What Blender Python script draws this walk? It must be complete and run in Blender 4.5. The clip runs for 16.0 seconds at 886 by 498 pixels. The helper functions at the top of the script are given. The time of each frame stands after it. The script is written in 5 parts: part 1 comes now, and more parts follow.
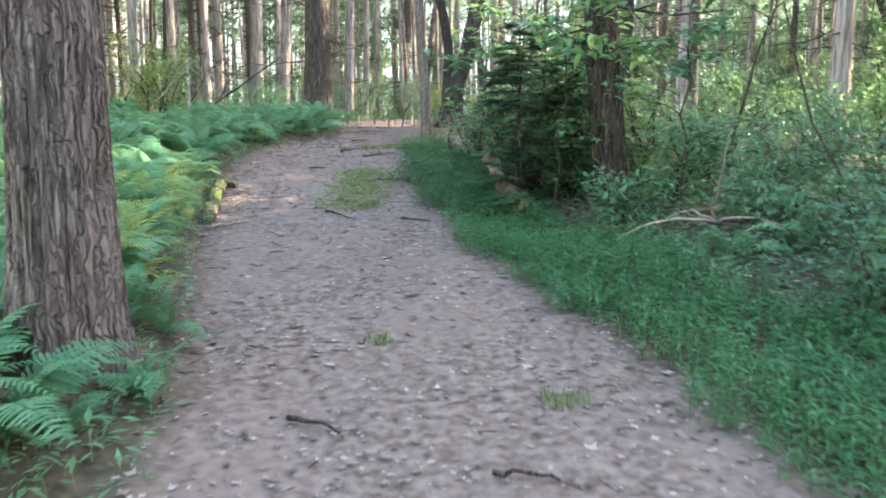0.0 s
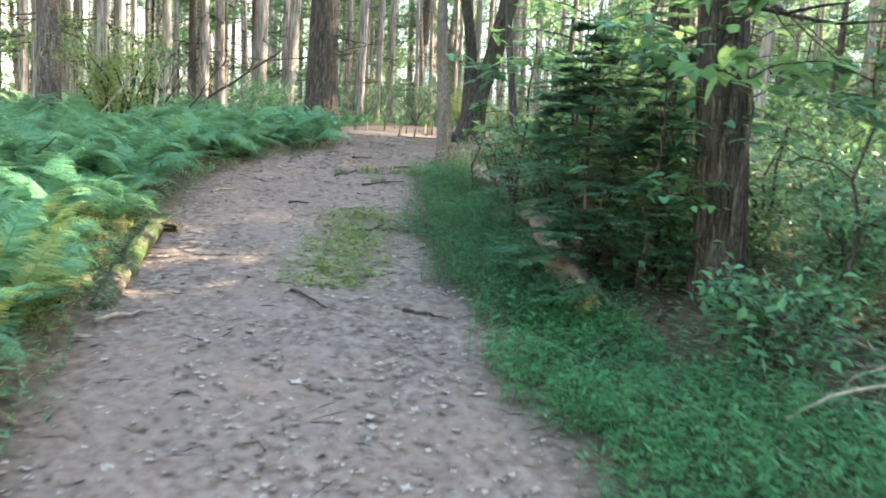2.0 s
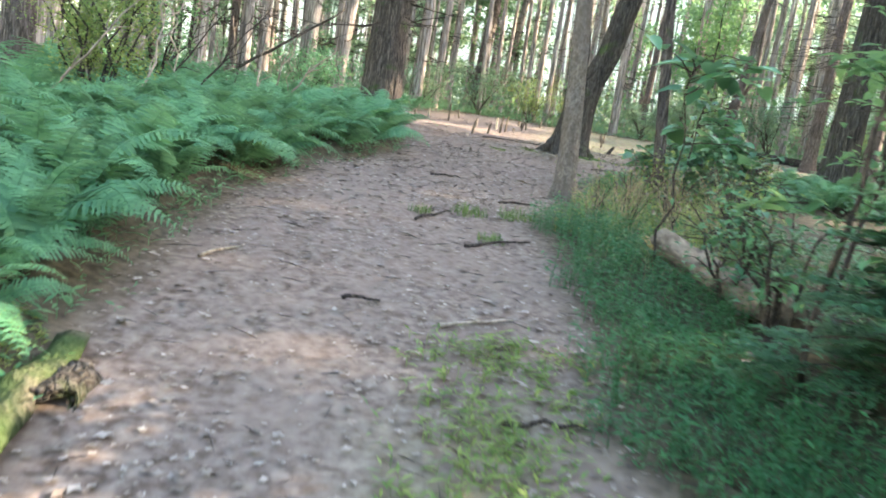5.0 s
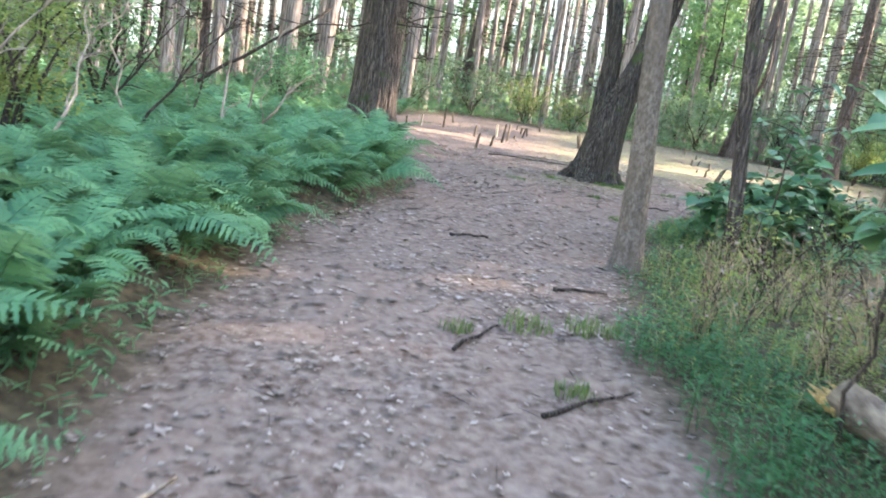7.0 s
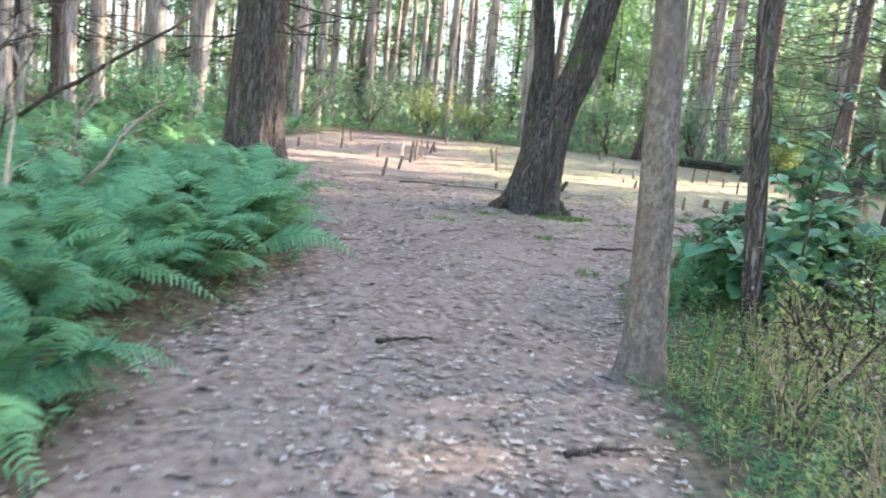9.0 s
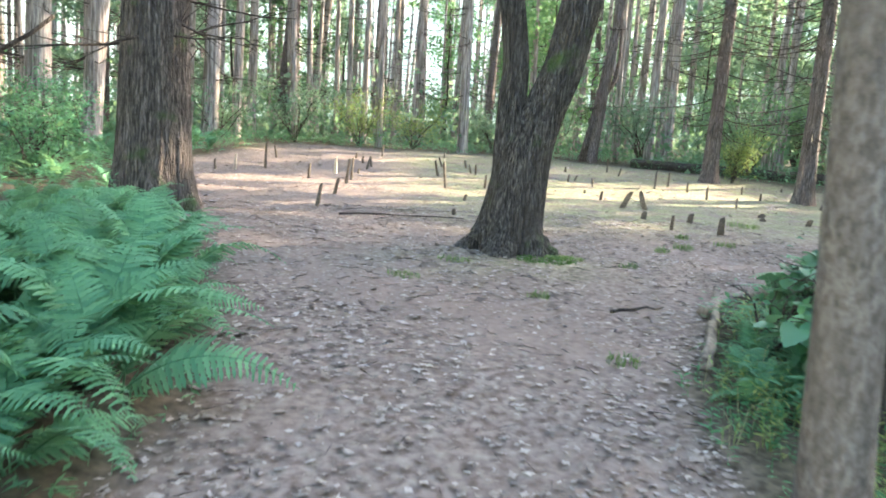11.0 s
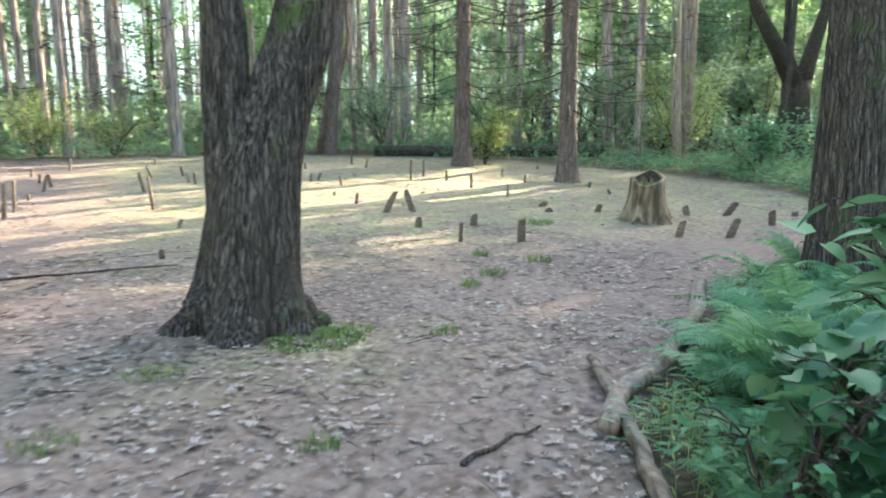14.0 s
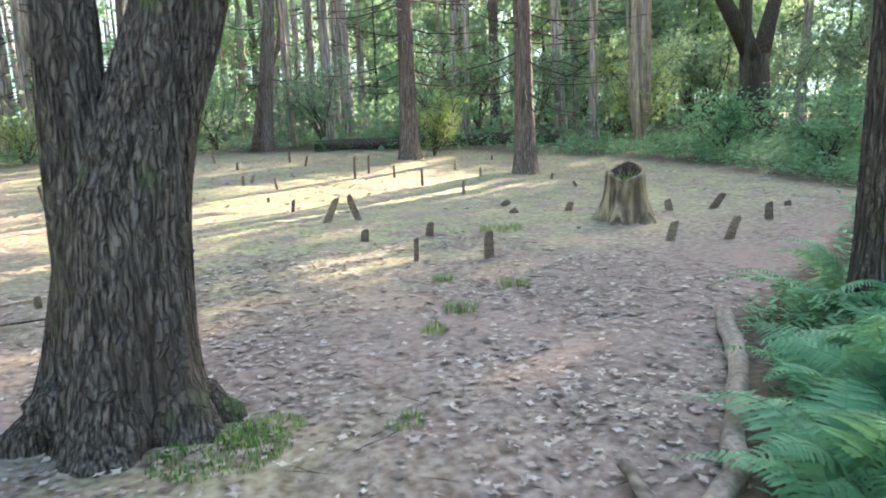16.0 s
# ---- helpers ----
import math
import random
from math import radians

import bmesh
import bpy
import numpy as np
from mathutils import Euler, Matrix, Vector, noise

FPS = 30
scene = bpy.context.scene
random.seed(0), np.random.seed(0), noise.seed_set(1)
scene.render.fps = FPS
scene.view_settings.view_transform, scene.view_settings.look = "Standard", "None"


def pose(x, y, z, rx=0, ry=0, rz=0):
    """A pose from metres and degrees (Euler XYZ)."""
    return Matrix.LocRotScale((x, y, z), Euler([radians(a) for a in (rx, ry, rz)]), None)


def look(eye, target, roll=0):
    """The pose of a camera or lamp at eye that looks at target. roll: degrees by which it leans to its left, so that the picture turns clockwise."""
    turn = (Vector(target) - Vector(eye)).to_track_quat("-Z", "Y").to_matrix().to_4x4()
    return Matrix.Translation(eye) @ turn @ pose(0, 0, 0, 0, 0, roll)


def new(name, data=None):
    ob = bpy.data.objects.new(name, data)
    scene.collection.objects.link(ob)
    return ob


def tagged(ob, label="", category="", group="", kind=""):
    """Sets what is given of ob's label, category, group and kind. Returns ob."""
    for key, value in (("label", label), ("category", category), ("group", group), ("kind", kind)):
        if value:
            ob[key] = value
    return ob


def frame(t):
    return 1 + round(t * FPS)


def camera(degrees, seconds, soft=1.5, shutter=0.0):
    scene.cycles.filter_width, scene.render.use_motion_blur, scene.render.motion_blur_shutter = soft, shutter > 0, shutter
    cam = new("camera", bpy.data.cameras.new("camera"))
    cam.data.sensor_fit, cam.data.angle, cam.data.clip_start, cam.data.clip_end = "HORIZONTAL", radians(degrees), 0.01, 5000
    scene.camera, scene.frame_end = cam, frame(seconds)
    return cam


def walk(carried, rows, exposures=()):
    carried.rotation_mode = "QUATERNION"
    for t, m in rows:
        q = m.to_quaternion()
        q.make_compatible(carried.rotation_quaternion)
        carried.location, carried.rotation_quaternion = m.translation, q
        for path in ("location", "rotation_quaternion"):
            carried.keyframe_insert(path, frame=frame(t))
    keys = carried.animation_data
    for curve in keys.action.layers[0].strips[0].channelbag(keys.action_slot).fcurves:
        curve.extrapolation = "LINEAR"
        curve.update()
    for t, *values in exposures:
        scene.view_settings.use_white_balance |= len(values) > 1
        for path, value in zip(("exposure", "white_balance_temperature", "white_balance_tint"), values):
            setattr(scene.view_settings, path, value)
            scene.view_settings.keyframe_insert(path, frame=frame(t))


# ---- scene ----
# ---- camera and walk ----
cam = camera(58.8, 16.0, soft=1.8, shutter=0.5)
PATH = [
    (0.0, -0.043, -0.122, 1.529, 81.29, -0.41, -0.58),
    (0.5, -0.074, 0.471, 1.598, 80.86, -2.27, -0.10),
    (1.0, -0.096, 1.175, 1.666, 80.44, -1.85, -0.05),
    (1.5, -0.172, 1.829, 1.752, 81.53, -2.36, -0.30),
    (2.0, -0.156, 2.532, 1.807, 81.41, -3.48, 0.30),
    (2.5, -0.247, 3.164, 1.832, 81.41, -6.56, 0.84),
    (3.0, -0.376, 3.851, 1.833, 80.86, -8.06, 1.29),
    (3.5, -0.563, 4.513, 1.879, 80.93, -8.00, 1.94),
    (4.0, -0.761, 5.214, 1.915, 80.18, -8.48, 2.37),
    (6.5, -1.555, 8.200, 2.312, 79.37, -8.66, 4.34),
    (7.0, -1.675, 8.708, 2.399, 79.15, -9.01, 1.97),
    (7.5, -1.734, 9.313, 2.440, 79.53, -7.94, 2.54),
    (8.0, -1.820, 9.860, 2.515, 79.72, -7.54, 1.66),
    (8.5, -1.842, 10.435, 2.538, 79.85, -5.84, 1.00),
    (9.0, -1.860, 11.022, 2.553, 80.66, -6.19, -5.80),
    (11.5, -1.896, 13.640, 2.747, 81.51, -3.80, -11.38),
    (12.0, -1.714, 14.160, 2.760, 81.94, -3.05, -12.67),
    (12.5, -1.583, 14.666, 2.767, 80.45, -2.51, -18.27),
    (13.0, -1.437, 15.061, 2.776, 80.88, -2.85, -21.48),
    (13.5, -1.244, 15.491, 2.790, 80.69, -0.29, -21.55),
    (14.0, -1.047, 15.948, 2.793, 80.88, 0.26, -30.65),
    (14.5, -0.848, 16.386, 2.799, 80.75, 0.42, -31.92),
    (15.0, -0.730, 16.656, 2.832, 80.46, 0.68, -32.45),
    (15.5, -0.552, 16.930, 2.845, 80.27, 1.72, -34.62),
    (16.0, -0.329, 17.173, 2.867, 79.78, 2.49, -34.68),
]
EXPOSURE = 3.98
walk(cam, [(t, pose(x, y, z, rx, ry, rz)) for t, x, y, z, rx, ry, rz in PATH],
     exposures=[(0.0, EXPOSURE + 0.06, 6750, 15), (1.5, EXPOSURE + 0.1, 6900, 8), (4.0, EXPOSURE + 0.14, 7000, 8), (7.0, EXPOSURE + 0.18, 6600, 16), (9.0, EXPOSURE + 0.2, 6500, 14), (12.5, EXPOSURE + 0.08, 6550, 7), (16.0, EXPOSURE + 0.02, 6550, 10)])

# ---- light: low evening sun from the side of the path, sky through the canopy ----
SUN_AZ, SUN_EL = radians(72), radians(24)          # azimuth clockwise from +y
world = bpy.data.worlds.new("sky")
scene.world = world
world.use_nodes = True
wn = world.node_tree.nodes
sky = wn.new("ShaderNodeTexSky")
sky.sky_type, sky.sun_disc = "NISHITA", False
sky.sun_elevation, sky.sun_rotation = SUN_EL, SUN_AZ
sky.air_density, sky.dust_density = 1.0, 2.0
world.node_tree.links.new(sky.outputs[0], wn["Background"].inputs[0])
wn["Background"].inputs[1].default_value = 0.15
sun_data = bpy.data.lights.new("sun", "SUN")
sun_data.energy, sun_data.angle, sun_data.color = 2.6, radians(0.6), (1.0, 0.86, 0.66)
sun = new("sun", sun_data)
sun.matrix_world = look((0, 0, 0), (-math.sin(SUN_AZ) * math.cos(SUN_EL), -math.cos(SUN_AZ) * math.cos(SUN_EL), -math.sin(SUN_EL)))
sun.location = (30, 20, 30)

# ---- materials ----


def material(name):
    m = bpy.data.materials.new(name)
    m.use_nodes = True
    return m, m.node_tree.nodes, m.node_tree.links, m.node_tree.nodes["Principled BSDF"]


def ramp(nodes, links, source, stops):
    r = nodes.new("ShaderNodeValToRGB")
    e = r.color_ramp.elements
    while len(e) < len(stops):
        e.new(0.5)
    for el, (pos, col) in zip(e, stops):
        el.position, el.color = pos, (*col, 1)
    links.new(source, r.inputs[0])
    return r.outputs[0]


def noise_tex(nodes, links, coords, scale, detail=4.0, stretch=(1, 1, 1)):
    mp = nodes.new("ShaderNodeMapping")
    mp.inputs["Scale"].default_value = stretch
    links.new(coords, mp.inputs[0])
    n = nodes.new("ShaderNodeTexNoise")
    n.inputs["Scale"].default_value, n.inputs["Detail"].default_value = scale, detail
    links.new(mp.outputs[0], n.inputs["Vector"])
    return n.outputs["Fac"]


def mixed(nodes, links, fac, a, b, kind="MIX"):
    m = nodes.new("ShaderNodeMix")
    m.data_type, m.blend_type = "RGBA", kind
    for i, v in ((0, fac), (6, a), (7, b)):
        if isinstance(v, (int, float)):
            m.inputs[i].default_value = v
        elif isinstance(v, tuple):
            m.inputs[i].default_value = (*v, 1)
        else:
            links.new(v, m.inputs[i])
    return m.outputs[2]


def bumped(nodes, links, bsdf, height, strength, distance):
    b = nodes.new("ShaderNodeBump")
    b.inputs["Strength"].default_value, b.inputs["Distance"].default_value = strength, distance
    links.new(height, b.inputs["Height"])
    links.new(b.outputs[0], bsdf.inputs["Normal"])


def bark(name, dark, light, red=(0.16, 0.1, 0.075), furrow=26.0, moss=0.0, run=(0.22, 0.16), depth=0.05, plate=0.7, cracks=0.0):
    m, n, l, b = material(name)
    co = n.new("ShaderNodeTexCoord").outputs["Object"]
    fine = noise_tex(n, l, co, furrow * 1.7, 6, (1, 1, run[0]))
    wide = noise_tex(n, l, co, 2.2, 4, (1, 1, 0.5))
    plates = noise_tex(n, l, co, furrow * 0.85, 6, (1, 1, run[1]))
    c = ramp(n, l, fine, [(0.38, dark), (0.6, light)])
    c = mixed(n, l, ramp(n, l, wide, [(0.42, (0, 0, 0)), (0.68, (1, 1, 1))]), c, red, "MIX") if red else c
    c = mixed(n, l, plate, c, ramp(n, l, plates, [(0.4, (0.3, 0.29, 0.28)), (0.58, (1, 1, 1))]), "MULTIPLY")
    height = mixed(n, l, 0.5, fine, plates)
    if cracks:                                        # braided furrows between long plates
        bend = n.new("ShaderNodeTexNoise")
        bend.inputs["Scale"].default_value, bend.inputs["Detail"].default_value = 7.0, 3.0
        l.new(co, bend.inputs["Vector"])
        mp = n.new("ShaderNodeMapping")
        mp.inputs["Scale"].default_value = (1, 1, 0.075)
        l.new(mixed(n, l, 0.06, co, bend.outputs["Color"], "LINEAR_LIGHT"), mp.inputs[0])
        vo = n.new("ShaderNodeTexVoronoi")
        vo.feature = "DISTANCE_TO_EDGE"
        vo.inputs["Scale"].default_value = cracks
        l.new(mp.outputs[0], vo.inputs["Vector"])
        groove = ramp(n, l, vo.outputs["Distance"], [(0.0, (0.27, 0.255, 0.24)), (0.2, (1, 1, 1))])
        c = mixed(n, l, 0.55, c, groove, "MULTIPLY")
        height = mixed(n, l, 0.6, height, groove)
    if moss:
        g = noise_tex(n, l, co, 3.0, 5)
        c = mixed(n, l, ramp(n, l, g, [(0.62 - moss, (0, 0, 0)), (0.75 - moss * 0.6, (1, 1, 1))]), c, (0.05, 0.075, 0.025))
    l.new(c, b.inputs["Base Color"])
    b.inputs["Roughness"].default_value = 0.93
    b.inputs["Specular IOR Level"].default_value = 0.15
    bumped(n, l, b, height, 1.0, depth)
    return m


def foliage(name, a, b_, through_light=0.4, rough=0.55, gloss=0.25):
    """Leaf: varied hue per leaf and per plant, some light passing through."""
    m, n, l, b = material(name)
    geo, info = n.new("ShaderNodeNewGeometry"), n.new("ShaderNodeObjectInfo")
    c = mixed(n, l, geo.outputs["Random Per Island"], a, b_)
    dim = ramp(n, l, info.outputs["Random"], [(0.0, (0.72, 0.76, 0.74)), (1.0, (1.12, 1.08, 1.0))])
    c = mixed(n, l, 1.0, c, dim, "MULTIPLY")
    l.new(c, b.inputs["Base Color"])
    b.inputs["Roughness"].default_value = rough
    b.inputs["Specular IOR Level"].default_value = gloss
    tr = n.new("ShaderNodeBsdfTranslucent")
    l.new(mixed(n, l, 0.5, c, (0.2, 0.29, 0.12)), tr.inputs[0])
    ms = n.new("ShaderNodeMixShader")
    ms.inputs[0].default_value = through_light
    l.new(b.outputs[0], ms.inputs[1])
    l.new(tr.outputs[0], ms.inputs[2])
    l.new(ms.outputs[0], n["Material Output"].inputs[0])
    return m


def wood(name, dark, light, scale=30.0, stretch=(1, 1, 0.1)):
    m, n, l, b = material(name)
    co = n.new("ShaderNodeTexCoord").outputs["Object"]
    f = noise_tex(n, l, co, scale, 6, stretch)
    w = noise_tex(n, l, co, 5, 3)
    c = ramp(n, l, f, [(0.3, dark), (0.7, light)])
    c = mixed(n, l, 0.6, c, ramp(n, l, w, [(0.3, (0.5, 0.5, 0.5)), (0.7, (1.1, 1.05, 1.0))]), "MULTIPLY")
    info = n.new("ShaderNodeObjectInfo")
    c = mixed(n, l, 1.0, c, ramp(n, l, info.outputs["Random"], [(0, (0.7, 0.68, 0.66)), (1, (1.2, 1.18, 1.12))]), "MULTIPLY")
    l.new(c, b.inputs["Base Color"])
    b.inputs["Roughness"].default_value = 0.9
    b.inputs["Specular IOR Level"].default_value = 0.2
    bumped(n, l, b, f, 0.7, 0.01)
    return m


def earth():
    """Trodden leaf mould on the path, dark humus in the woods, thin moss in the clearing: kinds of ground by attribute."""
    m, n, l, b = material("leaf_mould")
    co = n.new("ShaderNodeTexCoord").outputs["Object"]
    tr, gr = n.new("ShaderNodeAttribute"), n.new("ShaderNodeAttribute")
    tr.attribute_name, gr.attribute_name = "trodden", "moss"
    crumbs = noise_tex(n, l, co, 17, 7)
    flakes = n.new("ShaderNodeTexVoronoi")
    flakes.inputs["Scale"].default_value = 17
    l.new(co, flakes.inputs["Vector"])
    patch = noise_tex(n, l, co, 1.1, 4)
    flake_tint = mixed(n, l, 0.8, (0.5, 0.5, 0.5), flakes.outputs["Color"], "SATURATION")
    path = ramp(n, l, crumbs, [(0.3, (0.07, 0.048, 0.036)), (0.5, (0.15, 0.113, 0.095)), (0.72, (0.225, 0.18, 0.155))])
    path = mixed(n, l, ramp(n, l, patch, [(0.4, (0, 0, 0)), (0.7, (0.75, 0.75, 0.75))]), path, (0.172, 0.128, 0.106))
    humus = ramp(n, l, crumbs, [(0.3, (0.025, 0.022, 0.014)), (0.7, (0.1, 0.082, 0.055))])
    mossy = ramp(n, l, crumbs, [(0.3, (0.09, 0.093, 0.045)), (0.7, (0.25, 0.242, 0.14))])
    spread = noise_tex(n, l, co, 2.6, 6)
    k = n.new("ShaderNodeMath")
    k.operation = "MULTIPLY"
    l.new(gr.outputs["Fac"], k.inputs[0])
    l.new(ramp(n, l, spread, [(0.34, (0, 0, 0)), (0.62, (1, 1, 1))]), k.inputs[1])
    c = mixed(n, l, tr.outputs["Fac"], humus, path)
    c = mixed(n, l, k.outputs[0], c, mossy)
    c = mixed(n, l, 0.24, c, mixed(n, l, 1.0, c, ramp(n, l, flakes.outputs["Distance"], [(0.0, (0.6, 0.58, 0.56)), (0.6, (1.35, 1.32, 1.28))]), "MULTIPLY"))
    l.new(c, b.inputs["Base Color"])
    b.inputs["Roughness"].default_value = 0.96
    b.inputs["Specular IOR Level"].default_value = 0.1
    bumped(n, l, b, mixed(n, l, 0.35, crumbs, flakes.outputs["Distance"]), 0.45, 0.014)
    return m


def dead_leaf(name):
    m, n, l, b = material(name)
    geo = n.new("ShaderNodeNewGeometry")
    c = ramp(n, l, geo.outputs["Random Per Island"], [(0.0, (0.075, 0.055, 0.045)), (0.18, (0.15, 0.112, 0.09)), (0.6, (0.225, 0.176, 0.146)), (0.88, (0.31, 0.255, 0.22)), (1.0, (0.36, 0.31, 0.272))])
    co = n.new("ShaderNodeTexCoord").outputs["Object"]
    c = mixed(n, l, 0.5, c, ramp(n, l, noise_tex(n, l, co, 60, 3), [(0.3, (0.55, 0.55, 0.55)), (0.7, (1.1, 1.1, 1.1))]), "MULTIPLY")
    l.new(c, b.inputs["Base Color"])
    b.inputs["Roughness"].default_value = 0.75
    b.inputs["Specular IOR Level"].default_value = 0.25
    return m


BARK_PINE = bark("pine_bark", (0.085, 0.068, 0.061), (0.235, 0.194, 0.176), (0.19, 0.143, 0.126), 30, 0.0, (0.1, 0.08), 0.03, 0.42, 30)
# paler than the near bark: haze and side sun put into the colour
BARK_HAZED = bark("haze_paled_bark", (0.17, 0.142, 0.127), (0.43, 0.372, 0.335), (0.34, 0.275, 0.24), 18, 0.0, (0.1, 0.08))
BARK_OAK = bark("furrowed_grey_bark", (0.034, 0.029, 0.025), (0.135, 0.118, 0.102), (0.088, 0.074, 0.062), 44, 0.03, (0.07, 0.05), 0.035, 0.55, 30)
BARK_GREY = bark("rough_grey_brown_bark", (0.055, 0.045, 0.039), (0.185, 0.155, 0.136), (0.125, 0.1, 0.086), 26, 0.02, (0.14, 0.1), 0.035, 0.55, 26)
BARK_SMOOTH = bark("smooth_grey_bark", (0.105, 0.086, 0.072), (0.18, 0.152, 0.13), (0.13, 0.104, 0.086), 26, 0.0, (0.7, 0.55), 0.02, 0.38)
BARK_TWIG = bark("dark_twig_bark", (0.04, 0.03, 0.025), (0.12, 0.095, 0.08), None, 60)
DEADWOOD = wood("bleached_deadwood", (0.16, 0.13, 0.105), (0.38, 0.32, 0.27))
ROTTING = wood("rotting_log_wood", (0.06, 0.047, 0.039), (0.25, 0.205, 0.168), 22, (1, 0.25, 1))
ROTWOOD = wood("broken_yellow_wood", (0.2, 0.13, 0.05), (0.55, 0.4, 0.18), 40)
STAKEWOOD = wood("weathered_stake_wood", (0.055, 0.045, 0.036), (0.22, 0.18, 0.145), 60, (1, 1, 0.15))
PALEWOOD = wood("pale_split_wood", (0.4, 0.33, 0.26), (0.66, 0.58, 0.48), 60, (1, 1, 0.15))
FERN = foliage("fern_green", (0.055, 0.188, 0.102), (0.148, 0.325, 0.168), 0.45)
# same fern in a bright yellow-green: sunlight painted into the fronds
FERN_SUNLIT = foliage("sunlit_fern_green", (0.17, 0.26, 0.07), (0.4, 0.42, 0.14), 0.5)
GRASS = foliage("stilt_grass_green", (0.015, 0.1, 0.038), (0.06, 0.21, 0.083), 0.34)
TUFT = foliage("tuft_grass_green", (0.08, 0.15, 0.04), (0.2, 0.25, 0.07), 0.35)
BROAD = foliage("broad_leaf_green", (0.03, 0.13, 0.075), (0.08, 0.22, 0.09), 0.35, 0.48, gloss=0.45)
YOUNG = foliage("young_leaf_green", (0.075, 0.195, 0.085), (0.17, 0.31, 0.12), 0.55)
# own yellow-green of weeds and bank moss; painted sunlight on the bushes
YELLOWISH = foliage("sunlit_shrub_green", (0.14, 0.23, 0.06), (0.34, 0.36, 0.11), 0.5)
NEEDLE = foliage("hemlock_needle_green", (0.038, 0.122, 0.075), (0.082, 0.2, 0.105), 0.4)
CANOPY = foliage("canopy_green", (0.07, 0.15, 0.095), (0.16, 0.26, 0.16), 0.55)
# far foliage: haze mixed into the green as a paler, greyer tone
HAZED_LEAF = foliage("haze_paled_leaf_green", (0.12, 0.205, 0.15), (0.24, 0.33, 0.235), 0.55)
DRY = foliage("dry_grass", (0.3, 0.23, 0.13), (0.5, 0.42, 0.25), 0.3, 0.8)
LITTER = dead_leaf("dead_leaf_brown")
MOSS = foliage("moss_green", (0.045, 0.115, 0.02), (0.105, 0.2, 0.04), 0.2, 0.9)
SOIL = earth()


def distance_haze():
    """Far woodland, a soft pale green mass; haze painted in, with a glow."""
    m, n, l, b = material("hazed_woodland")
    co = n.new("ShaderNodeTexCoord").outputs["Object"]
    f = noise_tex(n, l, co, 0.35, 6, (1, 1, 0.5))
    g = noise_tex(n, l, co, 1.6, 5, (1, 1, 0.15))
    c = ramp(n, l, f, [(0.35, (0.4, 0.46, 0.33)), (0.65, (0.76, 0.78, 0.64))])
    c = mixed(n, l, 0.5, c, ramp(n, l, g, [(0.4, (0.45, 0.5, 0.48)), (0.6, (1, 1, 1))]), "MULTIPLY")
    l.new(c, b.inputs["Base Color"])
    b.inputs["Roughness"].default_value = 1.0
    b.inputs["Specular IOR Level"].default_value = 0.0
    # emission stands in for bright hazy air; the woodland is no lamp
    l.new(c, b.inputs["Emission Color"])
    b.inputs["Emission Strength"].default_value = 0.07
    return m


HAZE = distance_haze()

# ---- mesh helpers ----
rng = np.random.default_rng(7)


def mesh_of(name, verts, faces, mat, smooth=False):
    me = bpy.data.meshes.new(name)
    verts, faces = np.asarray(verts, dtype=np.float32), np.asarray(faces, dtype=np.int32)
    k = faces.shape[1]
    me.vertices.add(len(verts))
    me.vertices.foreach_set("co", verts.ravel())
    me.loops.add(faces.size)
    me.loops.foreach_set("vertex_index", faces.ravel())
    me.polygons.add(len(faces))
    me.polygons.foreach_set("loop_start", np.arange(0, faces.size, k, dtype=np.int32))
    me.update(calc_edges=True)
    me.materials.append(mat)
    if smooth:
        me.polygons.foreach_set("use_smooth", np.ones(len(faces), dtype=bool))
    return me


def part(name, me, parent, label="", at=None):
    ob = new(name, me)
    ob.parent = parent
    if at is not None:
        ob.matrix_basis = at
    return tagged(ob, label) if label else ob


def join(*pieces):
    """Several (verts, faces) of the same face size as one."""
    vs, fs, n = [], [], 0
    for v, f in pieces:
        vs.append(np.asarray(v, dtype=float).reshape(-1, 3))
        fs.append(np.asarray(f, dtype=int) + n)
        n += len(vs[-1])
    return np.concatenate(vs), np.concatenate(fs)


def unit(a):
    return a / (np.linalg.norm(a, axis=-1, keepdims=True) + 1e-9)


def leaves(p, d, n, length, width, fold=0.25, droop=0.15):
    """Folded pointed leaves: base points p, directions d, normals n. Four triangles each."""
    p, d, n = np.asarray(p, float), unit(np.asarray(d, float)), np.asarray(n, float)
    s = unit(np.cross(d, n))
    n = np.cross(s, d)
    length, width = np.broadcast_to(length, (len(p),))[:, None], np.broadcast_to(width, (len(p),))[:, None]
    mid = p + d * length * 0.45 - n * length * droop * 0.2
    tip = p + d * length - n * length * droop
    up = n * width * fold
    v = np.stack([p, mid + s * width * 0.5 + up, tip, mid - s * width * 0.5 + up, mid], 1).reshape(-1, 3)
    f = np.array([[0, 1, 4], [1, 2, 4], [4, 2, 3], [0, 4, 3]])
    return v, (f[None] + 5 * np.arange(len(p))[:, None, None]).reshape(-1, 3)


def simple_leaves(p, d, n, length, width):
    """Two triangles each, folded along the rib."""
    p, d, n = np.asarray(p, float), unit(np.asarray(d, float)), np.asarray(n, float)
    s = unit(np.cross(d, n))
    length, width = np.broadcast_to(length, (len(p),))[:, None], np.broadcast_to(width, (len(p),))[:, None]
    mid = p + d * length * 0.45 + n * width * 0.2
    v = np.stack([p, mid + s * width * 0.5, p + d * length, mid - s * width * 0.5], 1).reshape(-1, 3)
    f = np.array([[0, 1, 2], [0, 2, 3]])
    return v, (f[None] + 4 * np.arange(len(p))[:, None, None]).reshape(-1, 3)


